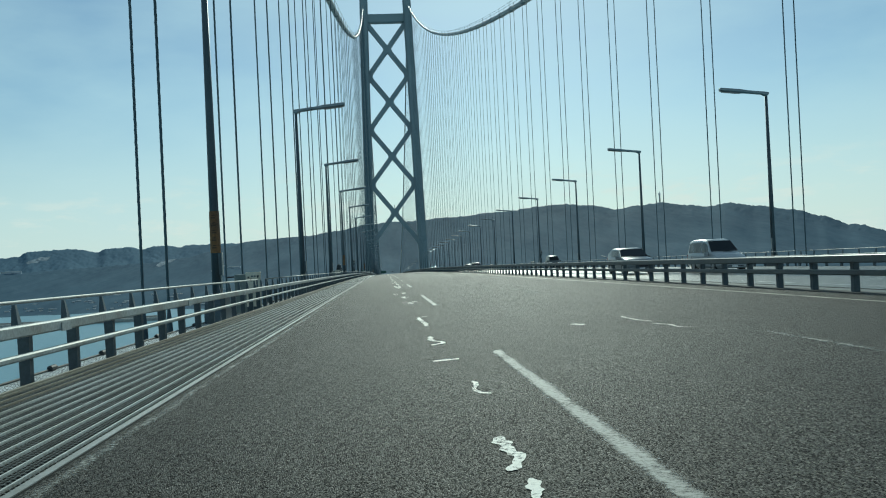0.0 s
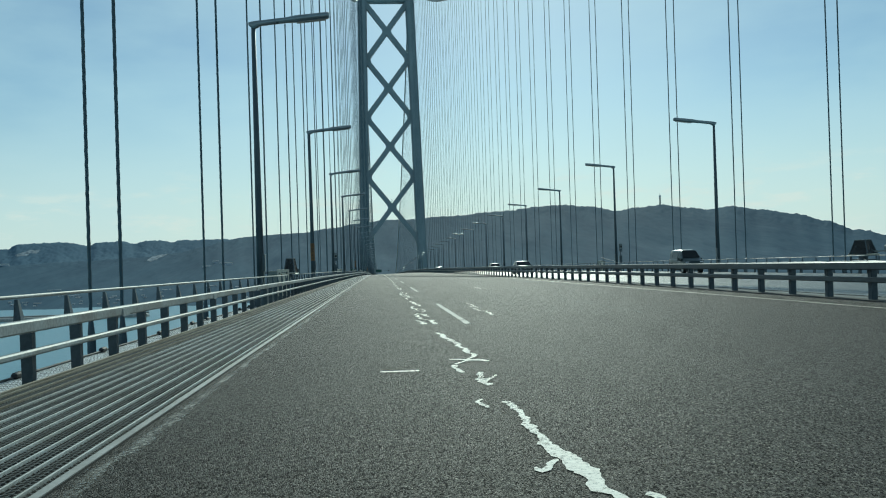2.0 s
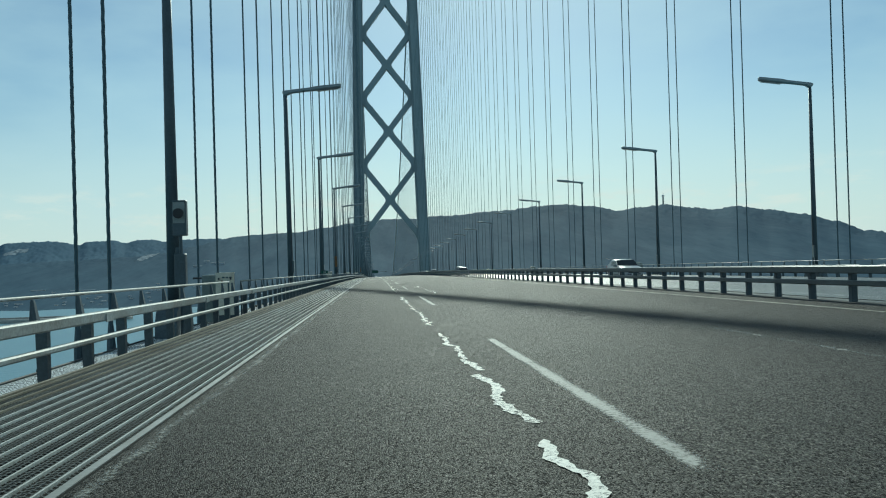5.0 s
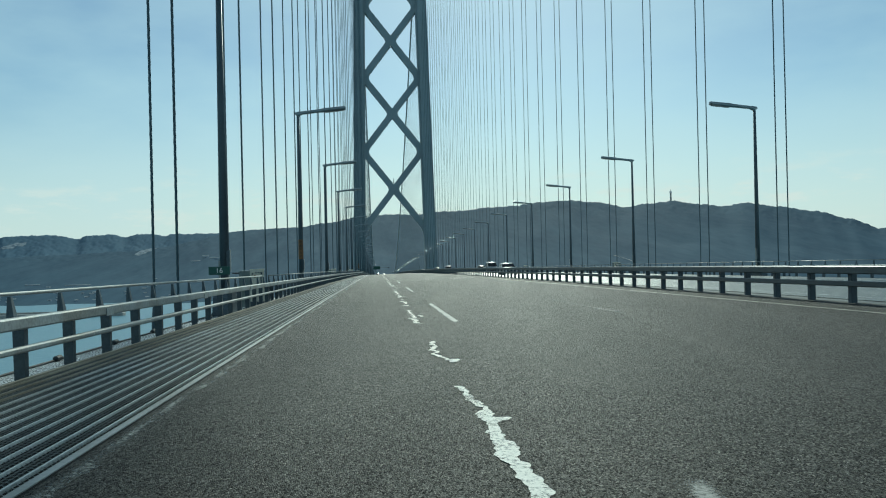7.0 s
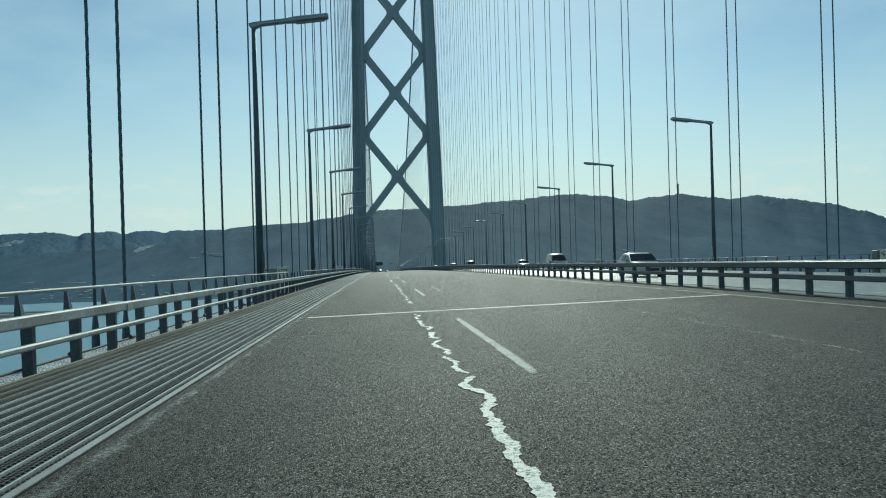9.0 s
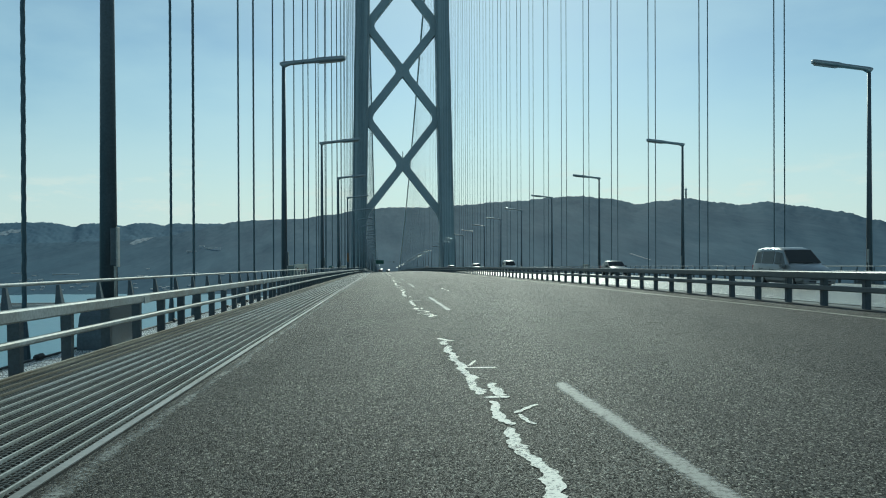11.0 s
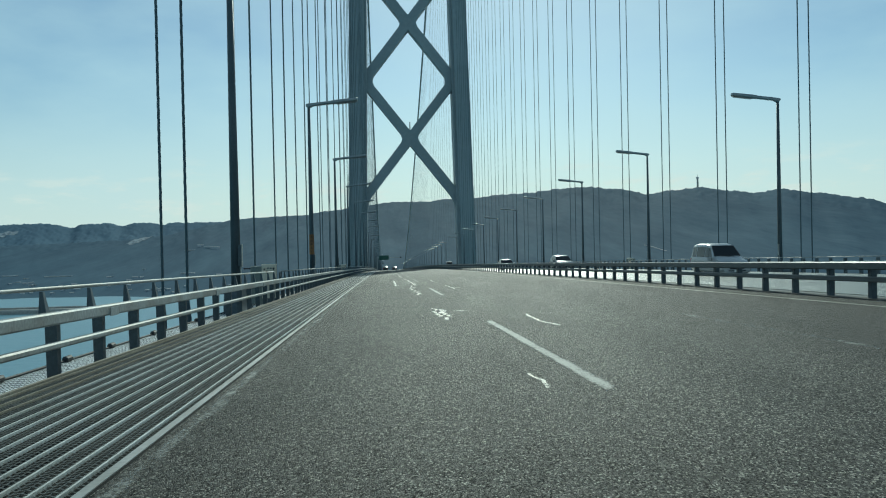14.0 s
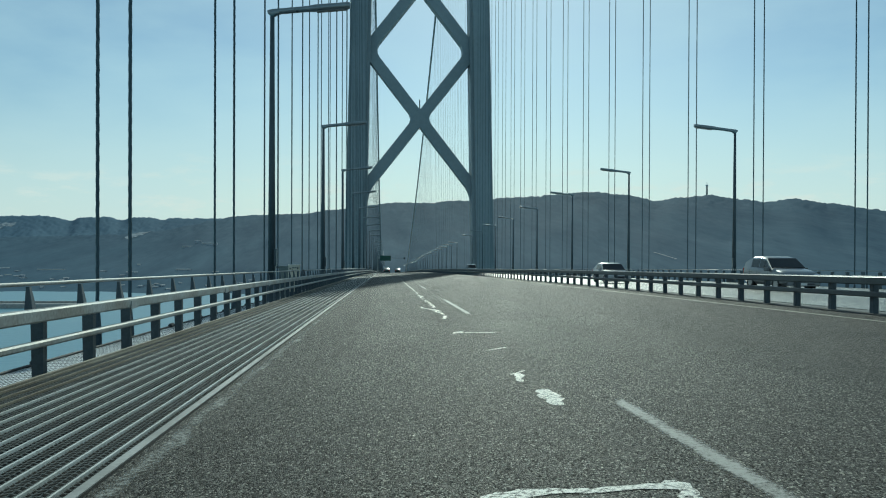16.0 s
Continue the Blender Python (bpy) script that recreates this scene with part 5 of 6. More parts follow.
    boxed("air_intake", (mid - 0.02, -W * 0.6, st[0][1] + 0.02), (mid + 0.036, W * 0.6, st[0][1] + 0.09), M_INK, th, 0.01)
    for k in (-1, 1):
        bm = bmesh.new()
        q0 = section(st[spec["ws"][0]])[5]
        beam(bm, (-q0[0] + 0.02, k * 0.1 + 0.25, q0[2] + 0.03), (-q0[0] - 0.06, k * 0.1 - 0.28, q0[2] + 0.08), 0.02, 0.02, (0, 0, 1))
        part("wiper", bm, M_INK, th)
    r = spec["r"]
    for u in spec["wheels"]:
        for sgn in (1, -1):
            w = new("wheel")
            w.parent = th
            w.matrix_basis = Matrix.Translation((mid - u, sgn * (W - 0.10), r))
            bm = bmesh.new()
            tube(bm, (0, -0.11, 0), (0, 0.11, 0), r, r, 20)
            part("tyre", bm, M_TYRE, w)
            bm = bmesh.new()
            tube(bm, (0, sgn * 0.06, 0), (0, sgn * 0.118, 0), r * 0.66, r * 0.6, 12)
            part("rim", bm, M_RIM, w)
    return th


car("van", M_PWHITE, "white minivan driving in the oncoming inner lane", 8.05, 34.9, 1)
car("suv", M_PSILVER, "silver sport utility car in the oncoming lane", 4.5, 39.8, 1)
car("small_van", M_PDARK, "small dark green van in the oncoming outer lane", 11.6, 96.0, 1)
car("sedan", M_PSILVER, "silver low car in the oncoming inner lane", 4.5, 125.4, 1)
car("sedan", M_PWHITE, "white sedan in the oncoming middle lane", 8.05, 171, 1)
car("sedan", M_PWHITE, "white sedan driving in the oncoming inner lane", 4.5, 255.0, 1)
car("van", M_PSILVER, "silver-grey minivan in the oncoming middle lane", 8.05, 293.3, 1)
car("sedan", M_PDARK, "dark sedan in the oncoming outer lane", 11.6, 333.8, 1)
car("van", M_PWHITE, "white minivan driving in the oncoming middle lane", 8.05, 376.4, 1)
car("suv", M_PSILVER, "silver sport utility car in the oncoming lane", 8.05, 418.3, 1)
car("sedan", M_PWHITE, "white sedan in the oncoming inner lane", 4.5, 436.0, 1)
car("van", M_PWHITE, "white minivan driving in the oncoming inner lane", 4.5, 530, 1)
car("sedan", M_PDARK, "dark sedan far ahead in the near carriageway", -11.6, 596, -1)
car("sedan", M_PDARK, "dark sedan far ahead in the near carriageway", -8.0, 640, -1)

# ---- road markings, sealed cracks, joint ----
INNER = {-1: 2.63, 1: 2.56}

def strip(name, outline, mat, parent, label="", lift=0.004):
    """A flat piece on the carriageway from rows of (y, left x, right x)."""
    verts, faces = [], []
    for y, a, b in outline:
        verts += [(a, y, road_z(a, y) + lift), (b, y, road_z(b, y) + lift)]
    for k in range(len(outline) - 1):
        faces.append((2 * k, 2 * k + 1, 2 * k + 3, 2 * k + 2))
    ob = mesh_object(name, verts, faces, mat, parent, label)
    return ob


def faded_strip(name, outline, mat, parent, label="", lift=0.006):
    """A strip in two halves, whose UV runs from 0 on its middle line to 1 at its sides."""
    verts, faces, us = [], [], []
    n = len(outline)
    for k, (y, a, b) in enumerate(outline):
        c = (a + b) / 2
        verts += [(x, y, road_z(x, y) + lift) for x in (a, c, b)]
        end = 1.0 if k in (0, n - 1) else 0.0
        us += [1.0, end, 1.0]
    for k in range(n - 1):
        faces += [(3 * k, 3 * k + 1, 3 * k + 4, 3 * k + 3), (3 * k + 1, 3 * k + 2, 3 * k + 5, 3 * k + 4)]
    ob = mesh_object(name, verts, faces, mat, parent, label)
    layer = ob.data.uv_layers.new(name="across")
    for loop in ob.data.loops:
        layer.data[loop.index].uv = (us[loop.vertex_index], 0)
    return ob


for s, parent in ((-1, road), (1, road_far)):
    strip("inner_edge_line", [(y, s * INNER[s] - 0.06, s * INNER[s] + 0.06) for y in stations(DECK_START, DECK_END)], M_EDGE if s < 0 else M_BRIGHT, parent, "worn white edge line")
    rag = random.Random(5)
    reach, rows = 0.15, []
    for y in stations(-12, 420, 0.25) + stations(421, DECK_END, 7.1):
        reach += (rag.choice((0.13, 0.18, 0.24, 0.32)) - reach) * 0.3
        rows.append((y, s * (13.31 + reach), s * (13.31 - reach * rag.uniform(0.85, 1.15))))
    faded_strip("outer_edge_line", [(y, *sorted((s * 13.285, b))) for y, a, b in rows], M_FRINGE, parent, "ragged worn pale edge line")
    for k in range(-3, 60):
        y = 12.55 + 20.31 * k
        for x, paint in ((9.744, M_LINE), (6.21, M_FAINT)):
            near = s < 0 and y < 420
            step = 0.28 if near else 2.8
            wide = lambda: rag.uniform(0.094, 0.102) if near else 0.09
            faded_strip("lane_dash", [(y + i * step, s * x - wide(), s * x + wide()) for i in range(int(8.4 / step) + 1)], paint, parent)


LAID = [0]


def seal(wide, *path):
    """Poured white sealant along a crack: uneven width, ragged sides, rounded ends."""
    LAID[0] += 1
    r = random.Random(LAID[0])
    lift = 0.004 + 0.0006 * (LAID[0] % 7)
    pts = [Vector(q) for q in path]
    # the pour runs a little past both ends
    a, b = (pts[0] - pts[1]).normalized(), (pts[-1] - pts[-2]).normalized()
    pts = [pts[0] + a * 0.4 * wide] + pts[1:-1] + [pts[-1] + b * 0.4 * wide]
    total = sum((b - a).length for a, b in zip(pts, pts[1:]))
    step = 0.035
    line = []
    for k, (a, b) in enumerate(zip(pts, pts[1:])):
        p0, p3 = pts[max(0, k - 1)], pts[min(len(pts) - 1, k + 2)]
        n = max(2, int((b - a).length / step))
        for i in range(n + (k == len(pts) - 2)):
            u = i / n
            smooth = 0.5 * (2 * a + (b - p0) * u + (2 * p0 - 5 * a + 4 * b - p3) * u * u + (3 * a - p0 - 3 * b + p3) * u ** 3)
            line.append(smooth * 0.6 + (a + (b - a) * u) * 0.4)
    ph = [r.uniform(0, 6.28) for _ in range(4)]
    f1, f2 = r.uniform(4, 9), r.uniform(13, 24)
    verts, faces = [], []
    m = len(line)
    for i, c in enumerate(line):
        t = (line[min(m - 1, i + 1)] - line[max(0, i - 1)])
        t = t.normalized() if t.length > 1e-6 else Vector((0, 1))
        side = Vector((t.y, -t.x))
        d = total * i / max(1, m - 1)
        e = min(d, total - d)
        end = min(1.0, 0.30 + 0.7 * math.sqrt(max(0.0, e) / (0.7 * wide + 0.02)))
        body = 0.9 + 0.18 * math.sin(7.3 * d + ph[0]) + 0.14 * math.sin(17 * d + ph[1])
        kink = side * (min(0.02, 0.28 * wide) * (math.sin(f1 * d + ph[1]) + 0.5 * math.sin(f2 * d + ph[0])) * (1 if total > 0.5 else 0.3))
        for q, g in ((-1, ph[2]), (1, ph[3])):
            rag = 1 + min(1.0, 0.07 / wide) * (0.2 * math.sin(41 * d + g) + r.uniform(-0.26, 0.26))
            v = c + kink + side * (q * wide * 0.55 * body * end * rag)
            verts.append((v.x, v.y, road_z(v.x, v.y) + lift))
        if i:
            faces.append((2 * i - 2, 2 * i - 1, 2 * i + 1, 2 * i))
    mesh_object("crack_seal", verts, faces, M_SEAL, road)


def wandering_seal(x0, y0, x1, y1, wide, gaps):
    """A long crack sealed in stretches, swaying about its line."""
    r = random.Random(int(y0 * 10))
    y = y0
    while y < y1 - 0.6:
        end = min(y1, y + r.uniform(0.8, 3.2))
        n = max(2, int((end - y) / 0.45))
        seal(wide * r.uniform(0.7, 1.4), *[(x0 + (x1 - x0) * (y + (end - y) * k / n - y0) / (y1 - y0) + r.uniform(-0.07, 0.07), y + (end - y) * k / n) for k in range(n + 1)])
        y = end + r.uniform(0.05, 1.6) * gaps


# sealed cracks, in driving order
seal(0.057, (-10.41, -5.50), (-10.42, -5.66), (-10.44, -5.85))
seal(0.081, (-10.43, -4.47), (-10.41, -4.71), (-10.41, -4.98), (-10.43, -5.13), (-10.48, -5.27))
seal(0.046, (-10.32, -1.95), (-10.35, -2.44), (-10.32, -2.65), (-10.25, -2.71))
seal(0.100, (-10.56, -0.12), (-10.31, -0.06))
seal(0.025, (-6.98, 2.56), (-6.83, 2.16), (-6.86, 1.73), (-6.73, 1.50))
seal(0.069, (-10.46, 3.11), (-10.45, 2.51), (-10.31, 2.04), (-10.51, 1.77))
seal(0.100, (-8.00, 3.49), (-7.90, 3.25))
seal(0.028, (-6.95, 4.23), (-6.94, 3.46), (-6.85, 2.94))
seal(0.090, (-10.40, 6.62), (-10.38, 5.50))
seal(0.037, (-10.46, 6.78), (-10.42, 6.64), (-10.37, 6.55))
seal(0.086, (-10.47, 7.86), (-10.43, 7.49), (-10.41, 7.11), (-10.40, 6.92))
seal(0.053, (-10.24, 8.27), (-10.36, 8.04), (-10.47, 7.86))
seal(0.063, (-10.48, 15.49), (-10.29, 14.89), (-10.58, 14.46))
seal(0.100, (-10.14, 15.98), (-10.60, 15.83))
seal(0.088, (-10.33, 19.45), (-10.41, 19.27), (-10.42, 19.11))
seal(0.120, (-10.43, 20.53), (-10.45, 20.09), (-10.49, 19.72))
seal(0.100, (-10.44, 20.38), (-10.29, 20.48))
seal(0.042, (-10.55, 20.72), (-10.47, 20.49))
seal(0.052, (-10.77, 23.59), (-10.61, 23.26), (-10.74, 23.04))
seal(0.050, (-10.65, 24.49), (-10.79, 24.25), (-10.73, 23.78))
seal(0.067, (-10.12, 25.71), (-10.40, 25.25), (-10.39, 24.43), (-10.32, 23.99), (-10.42, 23.69))
seal(0.075, (-10.27, 33.58), (-10.43, 33.14), (-10.45, 32.69), (-10.52, 32.53))
seal(0.053, (-10.26, 33.65), (-10.53, 33.28))
seal(0.082, (-10.31, 37.13), (-10.28, 36.04), (-10.32, 34.91), (-10.32, 34.29))
seal(0.114, (-10.52, 39.15), (-10.59, 37.75), (-10.53, 36.54), (-10.49, 35.28), (-10.44, 34.63))
seal(0.087, (-10.34, 38.80), (-10.31, 37.72))
seal(0.100, (-10.08, 40.36), (-10.07, 39.84))
seal(0.054, (-10.11, 41.86), (-10.09, 41.74))
seal(0.068, (-10.36, 42.99), (-10.24, 40.93))
seal(0.114, (-10.39, 43.06), (-10.37, 42.82), (-10.36, 42.56), (-10.32, 42.34), (-10.31, 42.10), (-10.32, 41.97))
seal(0.045, (-10.56, 42.47), (-10.54, 42.39), (-10.47, 42.54), (-10.42, 42.62))
seal(0.061, (-10.37, 44.61), (-10.38, 44.10), (-10.37, 43.74), (-10.39, 43.35), (-10.40, 43.06))
seal(0.047, (-10.58, 44.80), (-10.63, 44.68), (-10.57, 44.41))
seal(0.045, (-10.26, 46.18), (-10.42, 45.73))
seal(0.073, (-10.40, 46.47), (-10.41, 45.84), (-10.41, 45.57))
seal(0.063, (-10.58, 47.19), (-10.58, 46.55))
seal(0.100, (-11.40, 46.99), (-11.04, 46.91))
seal(0.100, (-10.56, 47.74), (-10.17, 47.42))
seal(0.055, (-10.57, 47.29), (-10.41, 47.49), (-10.23, 48.13))
seal(0.070, (-10.34, 50.15), (-10.30, 48.87), (-10.26, 48.01))
seal(0.082, (-10.45, 51.59), (-10.36, 49.98))
seal(0.102, (-10.56, 54.43), (-10.55, 54.18), (-10.59, 53.82))
seal(0.080, (-10.38, 54.80), (-10.35, 54.53), (-10.37, 54.19), (-10.36, 53.96), (-10.35, 53.76))
seal(0.054, (-10.67, 54.93), (-10.61, 54.63), (-10.56, 54.40))
seal(0.044, (-10.54, 55.34), (-10.45, 55.04), (-10.37, 54.76))
seal(0.055, (-8.95, 56.47), (-8.93, 56.00), (-8.96, 55.62), (-8.95, 55.40))
seal(0.069, (-10.60, 56.95), (-10.56, 56.37), (-10.55, 55.87), (-10.55, 55.46), (-10.55, 55.32))
seal(0.071, (-10.46, 57.12), (-10.40, 56.67), (-10.37, 56.29), (-10.35, 55.99))
seal(0.047, (-10.38, 57.55), (-10.54, 57.36), (-10.60, 56.92))
seal(0.032, (-8.84, 58.58), (-9.07, 58.14), (-9.02, 57.63), (-9.03, 57.10), (-8.87, 56.96), (-8.95, 56.47))
seal(0.053, (-10.25, 58.55), (-10.37, 58.23), (-10.29, 57.90))
seal(0.051, (-10.53, 58.92), (-10.44, 58.64))
seal(0.100, (-9.11, 59.05), (-8.89, 59.11))
seal(0.046, (-10.49, 59.57), (-10.46, 58.89), (-10.26, 59.06))
seal(0.035, (-8.94, 60.97), (-8.88, 59.94), (-8.92, 59.12), (-8.84, 58.58))
seal(0.051, (-10.51, 60.99), (-10.54, 59.77), (-10.27, 59.64))
seal(0.067, (-10.35, 62.29), (-10.26, 61.01))
seal(0.095, (-10.43, 64.14), (-10.34, 62.38))
seal(0.047, (-10.49, 66.22), (-10.46, 65.98), (-10.42, 65.79))
seal(0.076, (-10.25, 67.89), (-10.34, 67.42), (-10.51, 66.93), (-10.48, 66.51))
seal(0.044, (-10.48, 68.09), (-10.38, 67.93), (-10.26, 67.89))
seal(0.071, (-10.37, 69.57), (-10.34, 68.93), (-10.32, 68.29))
seal(0.062, (-10.54, 69.64), (-10.49, 69.15), (-10.39, 68.64))
seal(0.100, (-10.40, 70.29), (-10.35, 70.09))
seal(0.051, (-10.61, 71.41), (-10.53, 70.35))
seal(0.055, (-10.31, 72.19), (-10.32, 71.56), (-10.49, 70.71), (-10.61, 71.41))
seal(0.030, (-6.76, 72.61), (-6.79, 71.86))
seal(0.032, (-7.00, 73.34), (-6.92, 72.71))
seal(0.064, (-10.38, 74.28), (-10.56, 72.32), (-10.37, 72.72), (-10.16, 72.84))
seal(0.100, (-6.96, 75.08), (-6.94, 74.67))
seal(0.069, (-10.27, 78.21), (-10.35, 78.10), (-10.41, 77.95))
seal(0.075, (-10.37, 78.26), (-10.57, 78.23))
seal(0.037, (-10.36, 78.55), (-10.44, 78.47), (-10.37, 78.26))
seal(0.090, (-10.42, 80.26), (-10.35, 79.84), (-10.36, 79.35))
seal(0.061, (-10.48, 82.49), (-10.45, 81.74), (-10.48, 81.06), (-10.45, 80.48), (-10.41, 80.09))
seal(0.051, (-10.43, 83.59), (-10.40, 83.03), (-10.54, 82.47))
seal(0.045, (-10.52, 85.19), (-10.35, 84.50), (-10.59, 83.98))
seal(0.074, (-10.50, 87.44), (-10.42, 86.64))
seal(0.100, (-10.53, 88.05), (-10.38, 87.70))
seal(0.031, (-10.56, 90.97), (-10.51, 90.88), (-10.47, 90.78))
seal(0.045, (-10.39, 91.88), (-10.52, 91.65))
seal(0.042, (-10.48, 92.12), (-10.39, 91.88))
seal(0.118, (-10.45, 92.67), (-10.50, 92.12))
seal(0.067, (-10.49, 92.84), (-10.45, 92.62))
seal(0.067, (-10.36, 94.33), (-10.38, 93.80), (-10.37, 93.47))
seal(0.056, (-10.42, 95.38), (-10.21, 95.25))
seal(0.082, (-10.28, 96.50), (-10.27, 96.11), (-10.31, 95.76))
seal(0.064, (-10.58, 96.78), (-10.58, 96.46), (-10.54, 96.30))
seal(0.056, (-8.80, 147.90), (-8.82, 147.34), (-8.76, 146.88), (-8.81, 146.38), (-8.84, 146.03), (-8.84, 145.61))
seal(0.059, (-8.83, 149.41), (-8.85, 148.67), (-8.75, 148.47), (-8.64, 148.09))
seal(0.100, (-8.95, 149.58), (-8.67, 149.47))
seal(0.048, (-8.93, 150.63), (-8.85, 150.09), (-8.77, 149.91))
seal(0.039, (-10.56, 150.61), (-10.51, 150.50))
seal(0.043, (-10.59, 151.47), (-10.53, 151.21), (-10.52, 150.95), (-10.52, 150.73), (-10.47, 150.55))
seal(0.038, (-10.33, 152.75), (-10.27, 152.48), (-10.19, 152.18))
seal(0.038, (-8.88, 153.08), (-8.86, 152.66), (-8.86, 152.30), (-8.89, 151.92))
seal(0.043, (-10.54, 153.15), (-10.49, 152.71), (-10.45, 152.26))
seal(0.057, (-10.49, 154.16), (-10.58, 153.60))
seal(0.053, (-10.39, 156.64), (-10.28, 156.56), (-10.31, 156.27), (-10.29, 156.00), (-10.26, 155.65))
seal(0.088, (-10.53, 157.41), (-10.56, 156.81), (-10.55, 156.27), (-10.53, 155.83), (-10.55, 155.46))
seal(0.039, (-10.39, 158.08), (-10.26, 157.74), (-10.32, 157.41), (-10.53, 157.41))
seal(0.094, (-9.22, 158.70), (-8.94, 158.52))
seal(0.040, (-10.52, 158.98), (-10.36, 158.92), (-10.60, 158.05), (-10.55, 158.66))
seal(0.100, (-10.57, 159.18), (-10.21, 159.04))
seal(0.047, (-8.88, 161.98), (-8.85, 160.45), (-8.92, 158.72), (-8.83, 158.20))
seal(0.088, (-10.51, 165.35), (-10.53, 162.53), (-10.54, 160.42), (-10.57, 159.18))
seal(0.086, (-10.56, 164.57), (-10.55, 164.13), (-10.54, 163.68), (-10.51, 163.31), (-10.51, 162.95))
seal(0.100, (-10.49, 164.95), (-10.37, 165.00))
seal(0.065, (-10.57, 166.66), (-10.51, 165.83), (-10.47, 165.06), (-10.46, 164.84))
seal(0.076, (-10.49, 168.77), (-10.37, 168.81), (-10.45, 168.58))
seal(0.053, (-10.60, 169.58), (-10.55, 169.19), (-10.48, 168.84))
seal(0.055, (-10.62, 170.03), (-10.51, 169.77), (-10.60, 169.58))
seal(0.067, (-10.49, 171.26), (-10.53, 170.51), (-10.59, 170.02))
seal(0.035, (-10.56, 175.36), (-10.48, 175.25), (-10.42, 175.11))
seal(0.082, (-10.54, 176.50), (-10.53, 176.08), (-10.54, 175.72), (-10.55, 175.36))
seal(0.023, (-10.54, 176.50), (-10.41, 176.63))
seal(0.092, (-10.60, 176.85), (-10.55, 176.75))
seal(0.055, (-10.37, 177.89), (-10.34, 177.53), (-10.33, 177.28))
seal(0.070, (-10.51, 180.14), (-10.53, 179.23), (-10.51, 178.31), (-10.50, 177.58), (-10.50, 176.99), (-10.55, 176.75))
seal(0.030, (-10.33, 181.39), (-10.14, 181.71))
seal(0.100, (-10.57, 182.96), (-10.43, 182.55))
seal(0.086, (-10.43, 185.30), (-10.46, 183.84))
seal(0.100, (-10.55, 186.03), (-10.50, 185.46))
seal(0.058, (-10.46, 187.69), (-10.53, 187.56), (-10.46, 187.41), (-10.51, 187.25))
seal(0.088, (-10.41, 190.21), (-10.50, 189.70), (-10.52, 189.35), (-10.57, 189.11))
seal(0.022, (-10.33, 189.72), (-10.39, 189.49))
seal(0.037, (-10.23, 190.26), (-10.37, 189.99), (-10.46, 189.69))
seal(0.066, (-10.57, 192.28), (-10.49, 191.78), (-10.47, 191.05), (-10.51, 190.55), (-10.41, 190.24))
seal(0.046, (-10.37, 194.46), (-10.30, 194.05))
seal(0.101, (-10.47, 198.09), (-10.52, 195.84), (-10.47, 194.14), (-10.46, 192.86))
seal(0.087, (-10.40, 199.79), (-10.45, 199.55))
seal(0.037, (-10.50, 200.02), (-10.44, 199.88), (-10.41, 199.78))
seal(0.058, (-10.32, 202.48), (-10.30, 202.24))
seal(0.040, (-10.33, 202.49), (-10.24, 202.61))
seal(0.100, (-10.31, 203.61), (-10.22, 203.65))
seal(0.100, (-10.26, 204.66), (-10.03, 204.70))
seal(0.061, (-10.11, 205.26), (-10.31, 204.95))
seal(0.039, (-10.43, 207.32), (-10.44, 206.37), (-10.09, 206.24))
seal(0.100, (-10.63, 207.27), (-10.42, 207.40))
seal(0.066, (-10.04, 209.69), (-10.34, 208.51), (-10.46, 208.08))
seal(0.089, (-10.51, 213.25), (-10.51, 210.73), (-10.31, 209.64))
seal(0.093, (-10.56, 262.61), (-10.56, 262.17), (-10.54, 261.72), (-10.53, 261.34), (-10.55, 260.92))
seal(0.033, (-10.38, 263.10), (-10.36, 262.81), (-10.32, 262.74))
seal(0.079, (-10.51, 263.70), (-10.53, 263.25), (-10.52, 262.76))
seal(0.040, (-10.17, 263.49), (-10.40, 263.17))
seal(0.100, (-10.51, 263.90), (-10.36, 263.90))
seal(0.093, (-10.36, 264.68), (-10.41, 264.03))
seal(0.100, (-10.49, 265.89), (-10.19, 265.85))
seal(0.033, (-10.44, 266.07), (-10.31, 266.51))
seal(0.093, (-10.50, 268.95), (-10.54, 267.11), (-10.53, 265.53), (-10.56, 264.12))
seal(0.100, (-10.55, 269.42), (-10.37, 268.99))
seal(0.131, (-10.25, 275.02), (-10.35, 274.50))
seal(0.067, (-10.28, 275.42), (-10.26, 275.08))
seal(0.085, (-10.43, 275.33), (-10.29, 275.26))
seal(0.100, (-10.45, 275.54), (-10.29, 275.59))
seal(0.048, (-10.28, 276.20), (-10.45, 276.04), (-10.56, 275.84))
seal(0.073, (-10.50, 277.08), (-10.38, 276.70), (-10.28, 276.20))
seal(0.133, (-10.48, 278.13), (-10.53, 277.56))
seal(0.097, (-10.37, 278.10), (-10.35, 277.64))
seal(0.081, (-10.50, 282.40), (-10.51, 280.58), (-10.48, 279.20))
seal(0.100, (-10.45, 282.49), (-10.12, 282.70))
seal(0.042, (-10.57, 285.98), (-10.49, 285.97))
seal(0.117, (-10.37, 286.25), (-10.37, 285.98))
seal(0.112, (-10.52, 286.81), (-10.55, 286.41), (-10.56, 286.06))
seal(0.100, (-10.53, 287.53), (-10.56, 287.10), (-10.54, 286.93))
seal(0.082, (-10.55, 288.77), (-10.59, 288.29), (-10.56, 287.91), (-10.53, 287.68))
seal(0.037, (-10.56, 288.80), (-10.36, 289.24), (-10.24, 289.28))
seal(0.042, (-8.63, 289.46), (-8.53, 289.21), (-8.55, 288.86))
seal(0.100, (-10.61, 289.74), (-10.56, 289.62))
